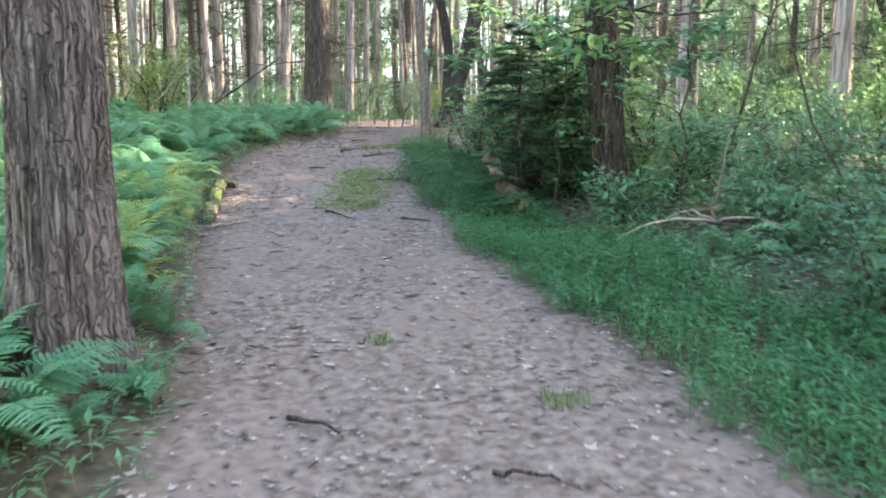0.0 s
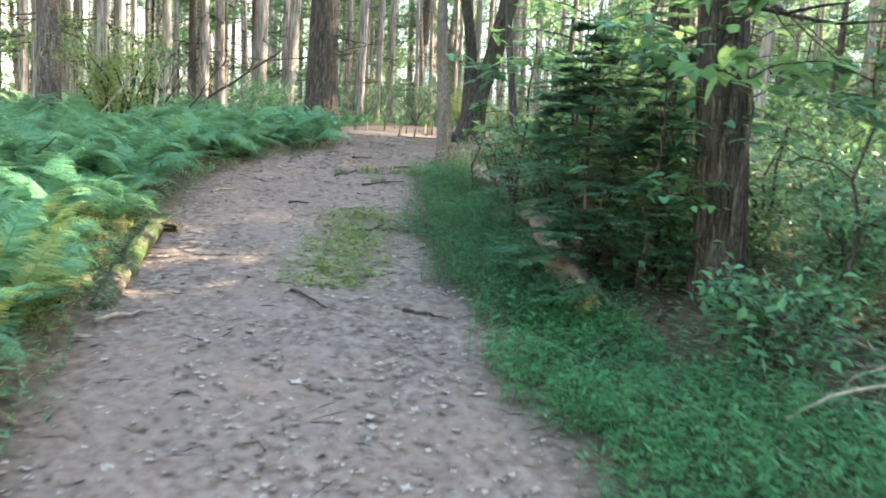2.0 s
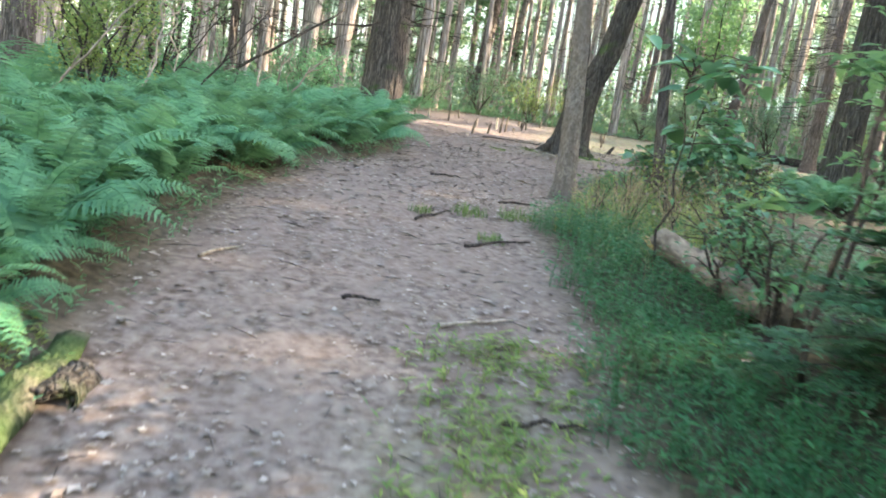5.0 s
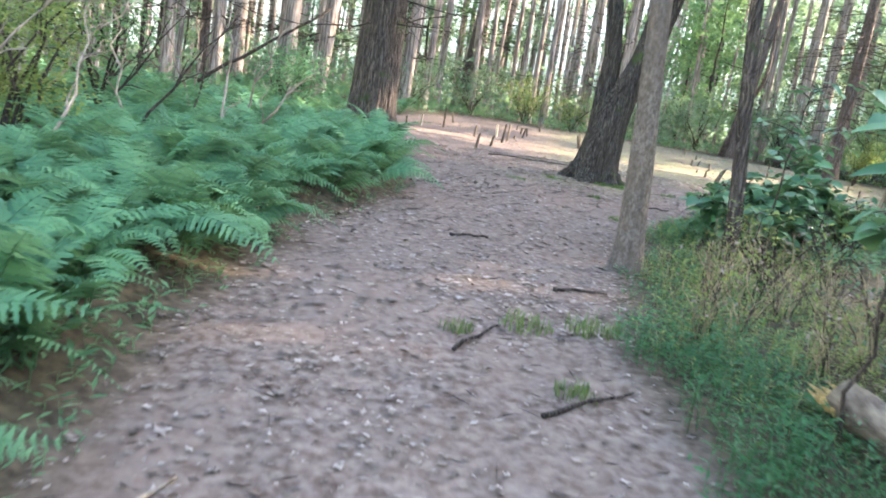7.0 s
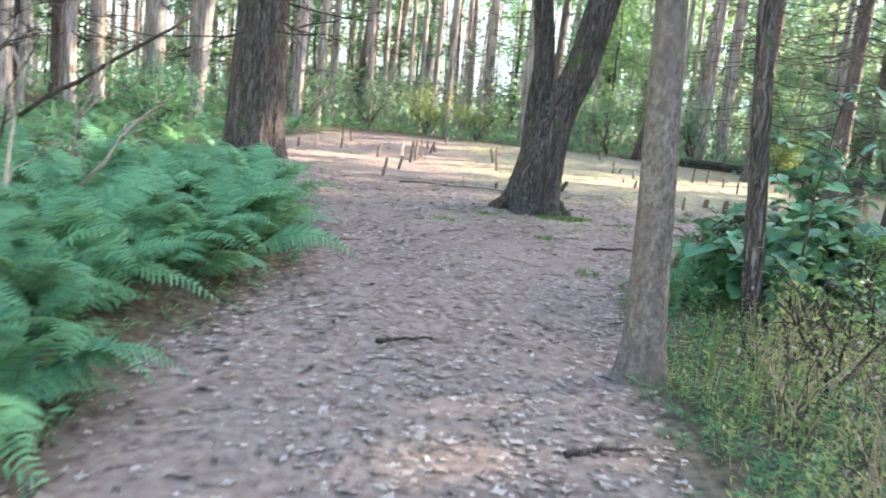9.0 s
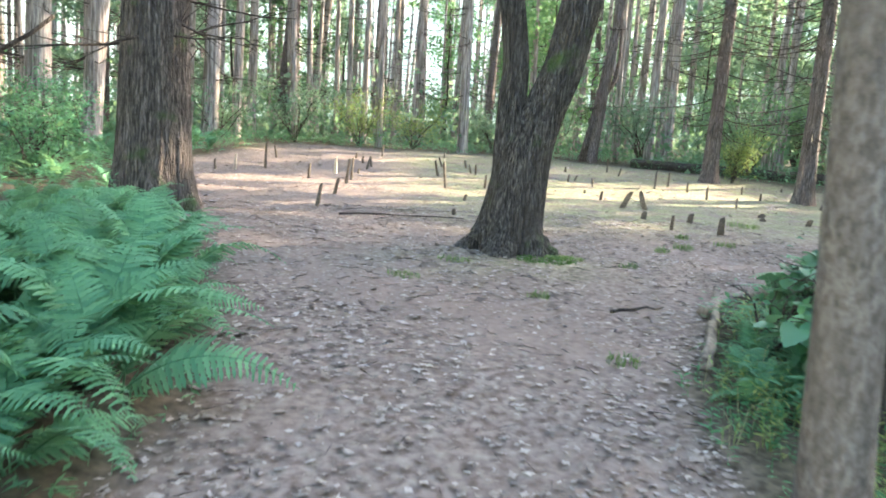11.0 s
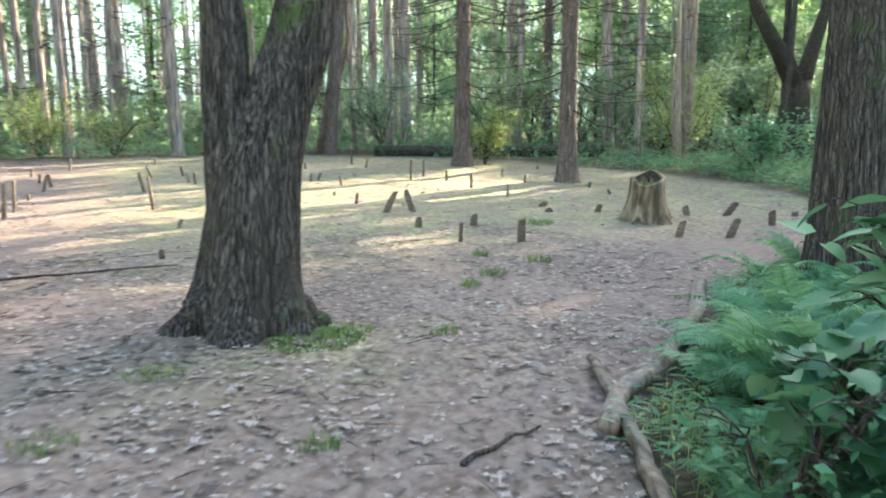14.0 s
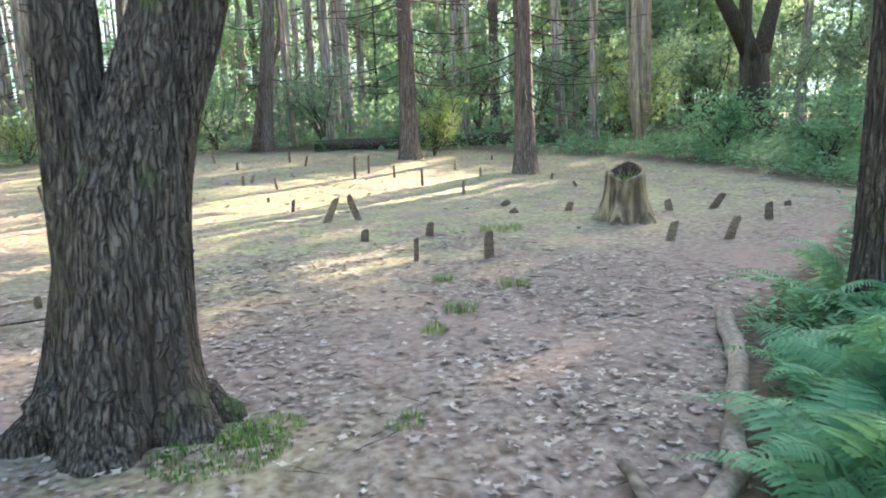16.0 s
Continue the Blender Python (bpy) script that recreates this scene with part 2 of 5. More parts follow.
def round_leaves(p, d, n, length, width):
    """Broad leaves with a heart-shaped, toothed outline, cupped along the rib. Eight triangles each."""
    p, d, n = np.asarray(p, float), unit(np.asarray(d, float)), np.asarray(n, float)
    s = unit(np.cross(d, n))
    n = np.cross(s, d)
    m = len(p)
    length, width = np.broadcast_to(length, (m,))[:, None], np.broadcast_to(width, (m,))[:, None]
    outline = [(0.0, 0.0), (-0.08, 0.3), (0.2, 0.5), (0.5, 0.46), (0.78, 0.26), (1.0, 0.0), (0.78, -0.26), (0.5, -0.46), (0.2, -0.5), (-0.08, -0.3)]
    ring = [p + d * length * a + s * width * w + n * (abs(w) * width * 0.3 - length * 0.18 * a * a) for a, w in outline]
    v = np.stack([p + d * length * 0.45 - n * length * 0.03] + ring, 1).reshape(-1, 3)
    f = np.array([[0, k + 1, (k + 1) % 10 + 1] for k in range(10)])
    return v, (f[None] + 11 * np.arange(m)[:, None, None]).reshape(-1, 3)


def blades(p, d, length, width, bend):
    """Grass blades of three triangles, bending over in direction d."""
    p, d = np.asarray(p, float), np.asarray(d, float)
    d = unit(d * [1, 1, 0])
    s = np.stack([-d[:, 1], d[:, 0], np.zeros(len(d))], 1)
    length, width, bend = (np.broadcast_to(a, (len(p),))[:, None] for a in (length, width, bend))
    up = np.array([0, 0, 1.0])
    mid = p + up * length * 0.6 + d * length * bend * 0.3
    tip = p + up * length * (1 - bend * 0.45) + d * length * bend
    v = np.stack([p - s * width / 2, p + s * width / 2, mid - s * width * 0.4, mid + s * width * 0.4, tip], 1).reshape(-1, 3)
    f = np.array([[0, 1, 3], [0, 3, 2], [2, 3, 4]])
    return v, (f[None] + 5 * np.arange(len(p))[:, None, None]).reshape(-1, 3)


def tube(points, radii, sides=8, seed=0, rough=0.0, flare=None, cap=True):
    """A tapering limb along points, in triangles, with an uneven skin. flare: (height, amount, lobes) of root swell."""
    r = np.random.default_rng(seed)
    pts, radii = np.asarray(points, float), np.asarray(radii, float)
    tang = unit(np.gradient(pts, axis=0))
    ref = np.array([1.0, 0, 0]) if abs(tang[0][0]) < 0.8 else np.array([0, 1.0, 0])
    a = unit(np.cross(tang, ref))
    b = np.cross(tang, a)
    th = np.linspace(0, 2 * np.pi, sides, endpoint=False)
    ph = r.uniform(0, 6.28, 8)
    rad = np.repeat(radii[:, None], sides, 1)
    along = np.concatenate([[0], np.cumsum(np.linalg.norm(np.diff(pts, axis=0), axis=1))])
    if rough:
        wob = along[:, None]
        f = sum(np.sin(k * th[None] + ph[i] + np.sin(wob * (1.3 + 0.7 * i) + ph[-i - 1]) * 0.9) / (1 + 0.35 * i) for i, k in enumerate((3, 5, 9, 14, 21)))
        rad = rad * (1 + rough * f * 0.35 + r.normal(0, rough * 0.18, rad.shape))
    if flare:
        hgt, amount, lobes = flare
        q = np.exp(-along / hgt)[:, None]
        lob = 0.55 + 0.45 * np.cos(lobes * th + ph[0]) * (0.7 + 0.3 * np.cos(th * 2 + ph[1]))
        rad = rad + radii[:, None] * amount * q * lob[None] * 1.3
    v = pts[:, None] + rad[..., None] * (np.cos(th)[None, :, None] * a[:, None] + np.sin(th)[None, :, None] * b[:, None])
    m = len(pts)
    i, j = np.meshgrid(np.arange(m - 1), np.arange(sides), indexing="ij")
    p00, p01 = i * sides + j, i * sides + (j + 1) % sides
    p10, p11 = p00 + sides, p01 + sides
    f = np.concatenate([np.stack([p00, p10, p11], -1).reshape(-1, 3), np.stack([p00, p11, p01], -1).reshape(-1, 3)])
    v = v.reshape(-1, 3)
    if cap:
        v = np.concatenate([v, pts[:1], pts[-1:]])
        k = np.arange(sides)
        n0, n1 = m * sides, m * sides + 1
        f = np.concatenate([f, np.stack([np.full(sides, n0), k, (k + 1) % sides], 1), np.stack([np.full(sides, n1), (m - 1) * sides + (k + 1) % sides, (m - 1) * sides + k], 1)])
    return v, f


def curve_points(a, b, n, sag=0.0, wobble=0.0, seed=0):
    r = np.random.default_rng(seed)
    t = np.linspace(0, 1, n)[:, None]
    p = np.asarray(a, float) * (1 - t) + np.asarray(b, float) * t
    p[:, 2] += (sag * 4 * t * (1 - t))[:, 0]
    if wobble:
        w = r.normal(0, wobble, (n, 3))
        w[0] = w[-1] = 0
        p += w
    return p


# ---- the lie of the land ----
PROFILE_Y = [-40, -10, 0, 3.5, 6.8, 10.4, 13, 15, 18, 20, 23, 27, 31, 36, 60, 200]
PROFILE_Z = [-1.2, -0.7, 0.0, 0.325, 0.626, 0.967, 1.179, 1.249, 1.429, 1.529, 1.558, 1.588, 1.718, 1.917, 2.1, 2.2]
LEFT_Y = [-5, 0, 3.4, 5, 7.1, 9.8, 12.5, 15, 17.3, 20.5, 24, 31, 36.5]
LEFT_X = [-1.2, -1.0, -1.2, -1.65, -2.15, -2.7, -2.95, -2.75, -2.15, -2.5, -3.9, -3.8, -1.8]
RIGHT_Y = [-5, 0, 3, 4.7, 5.5, 7.3, 9.4, 10.6, 11.6, 12.4, 13.4, 15.4, 16.9, 18.3, 18.8, 19.33, 20, 22, 24, 27.5, 33, 37]
RIGHT_X = [1.9, 1.8, 1.35, 0.8, 0.42, 0.12, -0.45, -0.42, -0.4, -0.52, -0.58, -0.12, 0.25, 1.2, 2.05, 2.8, 3.7, 9.6, 10.6, 12.3, 11, 6.6]


def left_edge(y):
    return np.interp(y, LEFT_Y, LEFT_X)


def right_edge(y):
    return np.interp(y, RIGHT_Y, RIGHT_X)


def step(a):
    a = np.clip(a, 0, 1)
    return a * a * (3 - 2 * a)


def land(x, y):
    x, y = np.asarray(x, float), np.asarray(y, float)
    z = np.interp(y, PROFILE_Y, PROFILE_Z)
    along = step((y - 1) / 4) * step((22 - y) / 5)
    z = z + 0.16 * step((left_edge(y) - x) / 0.6) * along
    z = z + 0.10 * step((x - right_edge(y) - 0.3) / 1.5) * step((y + 2) / 4) * step((15 - y) / 4)
    near = np.exp(-((y - 12) / 40) ** 2)
    z = z + 0.02 * np.sin(1.7 * x + 0.6 * y) * np.sin(1.1 * y - 0.8 * x) + 0.008 * np.sin(5.1 * x + 2) * np.sin(4.3 * y) * near
    far = step((np.hypot(x, y - 15) - 30) / 60)
    return z + far * (0.5 * np.sin(x * 0.09) + 0.5 * np.sin(y * 0.07 + 1))


def inside(x, y):
    """How far inside the trodden path and the clearing, 0 to 1."""
    w = 0.22
    return step((x - left_edge(y) + w) / (2 * w)) * step((right_edge(y) - x + w) / (2 * w)) * step((37.3 - y) / 1.0) * (y > -30)


def lines(lo, hi, s, outer, grow=1.35):
    a = list(np.arange(lo, hi, s))
    step_, p = s, hi
    while p < outer:
        a.append(p)
        step_ *= grow
        p += step_
    a.append(outer)
    step_, p, left = s, lo, []
    while True:
        step_ *= grow
        p -= step_
        if p < -outer:
            break
        left.append(p)
    return np.array([-outer] + left[::-1] + a)


gx, gy = lines(-5.5, 9, 0.09, 400), lines(-1.5, 30, 0.09, 400)
GX, GY = np.meshgrid(gx, gy, indexing="ij")
GZ = land(GX, GY) + rng.normal(0, 0.006, GX.shape) * (np.abs(GX) < 12)
I, J = np.meshgrid(np.arange(len(gx) - 1), np.arange(len(gy) - 1), indexing="ij")
k0 = I * len(gy) + J
me = mesh_of("ground", np.stack([GX, GY, GZ], -1).reshape(-1, 3), np.stack([k0, k0 + len(gy), k0 + len(gy) + 1, k0 + 1], -1).reshape(-1, 4), SOIL, True)
trod = inside(GX, GY)
moss_a = np.maximum(step((GY - 21) / 3) * step((GX + 0.6 - (GY - 27) * 0.1) / 2.0), 0.8 * np.exp(-(((GX - 0.2) / 1.0) ** 2 + ((GY - 20) / 0.55) ** 2)))
moss_a = np.maximum(moss_a, 0.8 * np.exp(-(((GX + 0.9) / 0.35) ** 2 + ((GY - 8.8) / 0.7) ** 2))) * trod
for nm, arr in (("trodden", trod), ("moss", moss_a)):
    at = me.attributes.new(nm, "FLOAT", "POINT")
    at.data.foreach_set("value", arr.astype(np.float32).ravel())
tagged(new("ground", me), "forest floor of trodden leaf mould, dark humus and thin moss", "ground", kind="structure")

# ---- trees ----


def place(x, y, sink=0.0, turn=0.0, size=1.0):
    return Matrix.Translation((x, y, float(land(x, y)) - sink)) @ Matrix.Rotation(turn, 4, "Z") @ Matrix.Scale(size, 4)


def crown_mesh(name, height, base, spread, count, leaf, mat, seed, conifer=True):
    """Many small sprays on an uneven set of boughs, with gaps between them."""
    r = np.random.default_rng(seed)
    n_b = 26
    z = base + (height - base) * r.uniform(0, 1, n_b) ** 0.9
    k = (z - base) / (height - base)
    reach = spread * ((1 - k) * 0.9 + 0.15 if conifer else np.sqrt(np.clip(1 - (2 * k - 0.9) ** 2, 0.1, 1))) * r.uniform(0.55, 1.15, n_b)
    az = r.uniform(0, 6.283, n_b)
    b = r.integers(0, n_b, count)
    t = np.sqrt(r.uniform(0.03, 1, count))
    p = np.stack([np.cos(az[b]) * reach[b] * t, np.sin(az[b]) * reach[b] * t, z[b] + (0.15 if conifer else 0.4) * reach[b] * t], 1)
    p += r.normal(0, 0.32, (count, 3)) * [1, 1, 0.6]
    d = r.normal(0, 1, (count, 3)) + np.stack([np.cos(az[b]), np.sin(az[b]), np.full(count, -0.2)], 1)
    n = r.normal(0, 0.5, (count, 3)) + [0, 0, 1]
    return mesh_of(name, *simple_leaves(p, d, n, r.uniform(0.6, 1.3, count) * leaf, r.uniform(0.4, 0.8, count) * leaf), mat)


CROWNS = [crown_mesh("crown", 21, 9, 2.6, 560, 0.5, CANOPY, 1), crown_mesh("crown", 18, 8, 2.2, 500, 0.46, CANOPY, 2),
          crown_mesh("crown", 17, 7.5, 3.2, 620, 0.5, CANOPY, 3, False), crown_mesh("crown", 23, 10.5, 2.4, 540, 0.5, CANOPY, 4)]


def branch_mesh(name, h0, h1, count, reach, mat, seed, r0=0.018, droop=-0.1):
    """Dead lower branches of a conifer, thin, forked and bare."""
    r = np.random.default_rng(seed)
    pcs = []
    for i in range(count):
        z, az, ln = r.uniform(h0, h1), r.uniform(0, 6.283), reach * r.uniform(0.4, 1.1)
        d = np.array([math.cos(az), math.sin(az), droop + r.normal(0, 0.12)])
        a = np.array([0, 0, z])
        pts = curve_points(a, a + d * ln, 5, -0.06 * ln, 0.02, seed + i)
        pcs.append([tube(pts, np.linspace(r0, r0 * 0.25, 5), 4, i, cap=False)])
        for _ in range(4):
            q = pts[r.integers(1, 4)]
            e = unit(d + r.normal(0, 0.55, 3)) * ln * r.uniform(0.2, 0.45)
            pcs[-1].append(tube(curve_points(q, q + e, 3, 0, 0.01, i), np.linspace(r0 * 0.45, r0 * 0.15, 3), 3, i, cap=False))
    return [mesh_of(name, *join(*p), mat) for p in pcs], mesh_of("branchwork", *join(*[q for p in pcs for q in p]), mat)


BRANCH_SETS = [branch_mesh("dead_branch", 1.9, 6.5, 30, 1.9, BARK_TWIG, 11), branch_mesh("dead_branch", 1.6, 7.0, 22, 1.1, BARK_TWIG, 12), branch_mesh("dead_branch", 1.5, 5.0, 46, 2.3, BARK_TWIG, 13, 0.016, -0.12)]


def far_trunk(seed, height):
    r = np.random.default_rng(seed)
    zs = np.array([-0.2, 0, 0.15, 0.4, 0.9, 1.8, 3.2, 5, 8, 12, height])
    rad = np.interp(zs, [0, 1, height], [1.0, 0.92, 0.22])
    pts = np.stack([np.cumsum(r.normal(0, 0.018, len(zs))), np.cumsum(r.normal(0, 0.018, len(zs))), zs], 1)
    pts[:3, :2] = pts[0, :2] = 0
    return tube(pts, rad, 12, seed, 0.1, (0.22, 0.5, 4))


TRUNK_SHAPES = [far_trunk(s, h) for s, h in ((21, 20), (22, 17), (23, 16), (24, 22))]


def woods_tree(x, y, d, kind, mat, lean=(0, 0), label="", bare=False, name="pine_tree"):
    """A tree of the woods, with its trunk, dead branches and crown."""
    v, f = TRUNK_SHAPES[kind]
    v = v.copy()
    v[:, :2] *= d / 2
    v[:, 0] += lean[0] * np.clip(v[:, 2], 0, None)
    v[:, 1] += lean[1] * np.clip(v[:, 2], 0, None)
    root = new(name)
    root.matrix_basis = place(x, y, 0.03)
    tagged(root, label or "tall straight woodland pine with grey-brown bark", "tree", "trees of the woods")
    part("trunk", mesh_of("trunk", v, f, mat, True), root)
    tilt = Matrix.Shear("XY", 4, lean)
    s = random.uniform(0.9, 1.1)
    turn = Matrix.Rotation(random.uniform(0, 6.28), 4, "Z") @ Matrix.Diagonal((s, s, 1, 1))
    part("crown", CROWNS[kind], root, at=tilt @ turn)
    if not bare:
        tagged(part("branchwork", random.choice(BRANCH_SETS[:2])[1], root, "bare grey lower branches", at=tilt @ turn), kind="stuff")
    return root


def near_trunk(pts, radii, sides, seed, rough, flare, spacing=0.035):
    """A finely ribbed trunk for a tree seen close by."""
    pts, radii = np.asarray(pts, float), np.asarray(radii, float)
    s = np.concatenate([[0], np.cumsum(np.linalg.norm(np.diff(pts, axis=0), axis=1))])
    t = np.concatenate([np.arange(0, min(3.4, s[-1]), spacing), np.linspace(min(3.4, s[-1]), s[-1], 24)])
    p = np.stack([np.interp(t, s, pts[:, i]) for i in range(3)], 1)
    ker = np.ones(9) / 9
    for i in range(3):
        p[4:-4, i] = np.convolve(p[:, i], ker, "valid")
    rr = np.interp(t, s, radii)
    v, f = tube(p, rr, sides, seed, 0.0, flare)
    # bark: long ridges that split and join
    r = np.random.default_rng(seed)
    ring = v[:len(p) * sides].reshape(len(p), sides, 3)
    th = np.linspace(0, 2 * np.pi, sides, endpoint=False)[None]
    zz = t[:, None]
    ridges = np.zeros((len(p), sides))
    for k in (21, 33, 50):
        a, b, c = r.uniform(0, 6.28, 3)
        ridges += np.abs(np.sin(k / 2 * th + a + 0.9 * np.sin(zz * 1.7 + b + 3 * np.sin(2 * th + c)) + 0.4 * np.sin(zz * 3.4 + c + 2 * th))) * (26 / k)
    ridges = ridges / ridges.max() - 0.5 + r.normal(0, 0.035, ridges.shape)
    out = unit(ring - p[:, None])
    ring += out * (ridges * rough)[..., None]
    v[:len(p) * sides] = ring.reshape(-1, 3)
    return v, f


def close_tree(x, y, label, stems, mat, sides=110, rough=0.03, flare=(0.3, 0.8, 5), crown=2, roots=(), name="tree", branches=None):
    root = new(name)
    root.matrix_basis = place(x, y, 0.02)
    tagged(root, label, "tree")
    for i, (pts, radii) in enumerate(stems):
        part("trunk" if i == 0 else "fork_stem", mesh_of("trunk", *near_trunk(pts, radii, sides if i == 0 else int(sides * 0.8), 31 + i + int(abs(x) * 10), rough, flare if i == 0 else None), mat, True), root)
    for pts, radii in roots:
        part("root", mesh_of("root", *tube(pts, radii, 10, 5, 0.12), mat, True), root)
    top = stems[0][0][-1]
    part("crown", CROWNS[crown], root, at=Matrix.Translation((top[0] * 0.8, top[1] * 0.8, 0)))
    if branches is not None:
        for mb in BRANCH_SETS[branches][0]:
            part("dead_branch", mb, root, "bare grey lower branch", at=Matrix.Rotation(x, 4, "Z"))
    return root


def stem(points, r0, r1):
    return points, np.linspace(r0, r1, len(points))


# trees that stand beside the walk
close_tree(-1.79, 3.58, "large tree with reddish-brown ridged bark, ferns at its foot",
           [stem([(0, 0, -0.2), (0.0, 0, 0.5), (0, 0, 2), (-0.04, 0, 6), (-0.1, 0, 16)], 0.26, 0.12)], BARK_PINE, 170, 0.036, (0.3, 0.5, 5))
close_tree(1.68, 7.65, "dark ridged pine trunk among shrubs",
           [stem([(0, 0, -0.2), (0, 0, 0.4), (-0.22, 0, 2.6), (-0.5, 0, 8), (-0.6, 0, 18)], 0.186, 0.1)], BARK_OAK, 130, 0.02, (0.25, 0.4, 4), 0, branches=1, name="pine_tree")
close_tree(-0.18, 15.12, "slender tree with smooth grey bark standing beside the path",
           [stem([(0, 0, -0.2), (-0.01, 0, 0.2), (-0.06, 0.0, 1.0), (-0.14, 0, 2.0), (-0.28, 0, 5), (-0.45, 0, 14)], 0.128, 0.05)], BARK_SMOOTH, 70, 0.006, (0.16, 1.6, 3), 1)
close_tree(1.03, 16.3, "thin dark young tree among low plants",
           [stem([(0, 0, -0.2), (0, 0, 0.3), (-0.24, 0, 2.2), (-0.42, 0, 5), (-0.5, 0, 12)], 0.083, 0.035)], BARK_GREY, 50, 0.007, (0.12, 0.5, 4), 1)
close_tree(-3.35, 22.6, "massive old tree with rough grey-brown bark at the clearing's edge",
           [([(0, 0, -0.2), (0, 0, 0.5), (0.0, 0, 2.3), (0.02, 0, 6), (0, 0, 18)], [0.41, 0.4, 0.35, 0.3, 0.18])], BARK_GREY, 170, 0.03, (0.35, 0.8, 6), 3, branches=0)
close_tree(0.315, 20.71, "big forked tree with deeply furrowed grey bark and spreading roots",
           [([(0.03, 0, -0.25), (0.05, 0, 0.2), (0.085, 0, 0.6), (0.13, 0, 1.0), (0.265, -0.02, 1.4), (0.445, -0.03, 1.85), (0.55, -0.03, 2.4), (0.8, 0, 3.5), (1.5, 0, 7), (2.2, 0, 14)],
             [0.28, 0.28, 0.275, 0.255, 0.2, 0.19, 0.19, 0.18, 0.15, 0.1]),
            ([(0.02, 0.04, 0.4), (0.0, 0.06, 1.0), (-0.02, 0.08, 1.45), (0.0, 0.1, 1.9), (-0.12, 0.12, 2.7), (-0.4, 0.1, 4), (-0.8, 0.2, 14)], [0.2, 0.17, 0.135, 0.122, 0.112, 0.1, 0.05])],
           BARK_OAK, 220, 0.02, (0.27, 1.8, 5), 2,
           roots=[(curve_points((-0.14, -0.05, 0.24), (-0.56, 0.05, -0.06), 8, 0.0, 0.01, 3), np.linspace(0.15, 0.05, 8)),
                  (curve_points((0.2, -0.1, 0.24), (0.5, -0.25, -0.06), 8, 0.0, 0.01, 4), np.linspace(0.14, 0.05, 8)),
                  (curve_points((0.0, -0.18, 0.2), (-0.1, -0.46, -0.08), 8, 0.0, 0.01, 5), np.linspace(0.13, 0.05, 8))])
close_tree(4.47, 19.4, "thick dark trunk at the clearing's edge above ferns",
           [stem([(0, 0, -0.2), (0, 0, 0.5), (0.02, 0, 2), (0.06, 0, 6), (0, 0, 17)], 0.3, 0.14)], BARK_OAK, 140, 0.022, (0.3, 0.3, 5), 0, name="pine_tree")
close_tree(9.05, 32.1, "spruce with bare lower branches at the clearing's edge",
           [stem([(0, 0, -0.2), (0, 0, 0.5), (0.02, 0, 2), (0.06, 0, 6), (0, 0, 17)], 0.235, 0.1)], BARK_PINE, 40, 0.02, (0.28, 0.8, 5), 0, branches=2, name="spruce_tree")
close_tree(9.08, 28.2, "sunlit spruce with pinkish-grey bark and drooping bare branches",
           [stem([(0, 0, -0.2), (0, 0, 0.5), (0.0, 0, 2), (0.0, 0, 6), (0, 0, 17)], 0.215, 0.1)], BARK_PINE, 40, 0.015, (0.28, 0.8, 5), 0, branches=2, name="spruce_tree")

def sun_gap(x, y, wide=0.0):
    """Whether a tall tree here would stand in one of the gaps through which the low sun comes in."""
    return x > 12 and any(lo - wide < y - 0.325 * x < hi + wide for lo, hi in ((15.3, 16.4), (7.6, 9.0), (20.1, 21.2), (25.2, 26.8)))


# trees of the wood beyond, by the place of their feet: x, y, thickness, lean
WOODS = [(-6.9, 16.0, 0.42, 0), (-7.9, 17.9, 0.5, 0), (-6.4, 16.9, 0.22, 0.02), (-9.6, 21.5, 0.34, 0), (-9.7, 29.5, 0.37, 0), (-10.4, 34.4, 0.34, 0),
         (-7.0, 31.2, 0.6, 0.02), (-6.2, 32.2, 0.48, 0.06), (-8.9, 31, 0.4, 0), (-4.0, 36.6, 0.5, 0.02), (-2.0, 48, 0.75, 0.05), (-0.9, 51, 0.5, 0.12),
         (0.7, 40.4, 0.24, 0), (3.2, 44.8, 0.32, 0), (3.8, 38.5, 0.38, -0.02), (7.7, 37, 0.33, 0.1), (10.6, 39, 0.35, 0), (12.4, 44, 0.4, 0.02)]
WOODS += [(15.3, 32.6, 0.3, 0), (-3.1, 42, 0.35, 0), (5.6, 42.6, 0.34, 0.03), (1.9, 46.5, 0.3, 0), (-5.2, 41.5, 0.4, 0.02), (26.5, 33.5, 0.4, 0.1), (21, 36, 0.5, 0), (17.8, 40, 0.4, 0),
          (12.8, 15.5, 0.4, 0), (6.5, 12.8, 0.34, 0), (8.6, 16.8, 0.36, 0), (4.4, 14.4, 0.2, 0.03), (10.2, 9.5, 0.35, 0)]
LABELS = ["tall straight pine with grey-brown bark in the wood", "pine trunk with flaking reddish bark among undergrowth", "dark slender pine standing in the wood"]
taken = [(-1.86, 3.55), (1.5, 7.15), (-0.18, 15.12), (1.03, 16.3), (-3.3, 22.6), (0.27, 20.72), (4.47, 19.4), (9.05, 32.1), (9.05, 28.2), (6.2, 23.2)]
for i, (x, y, d, lean) in enumerate(WOODS):
    woods_tree(x, y, d, i % 4, BARK_HAZED if i % 5 else BARK_PINE, (lean, 0), LABELS[i % 3])
    taken.append((x, y))
made = 0
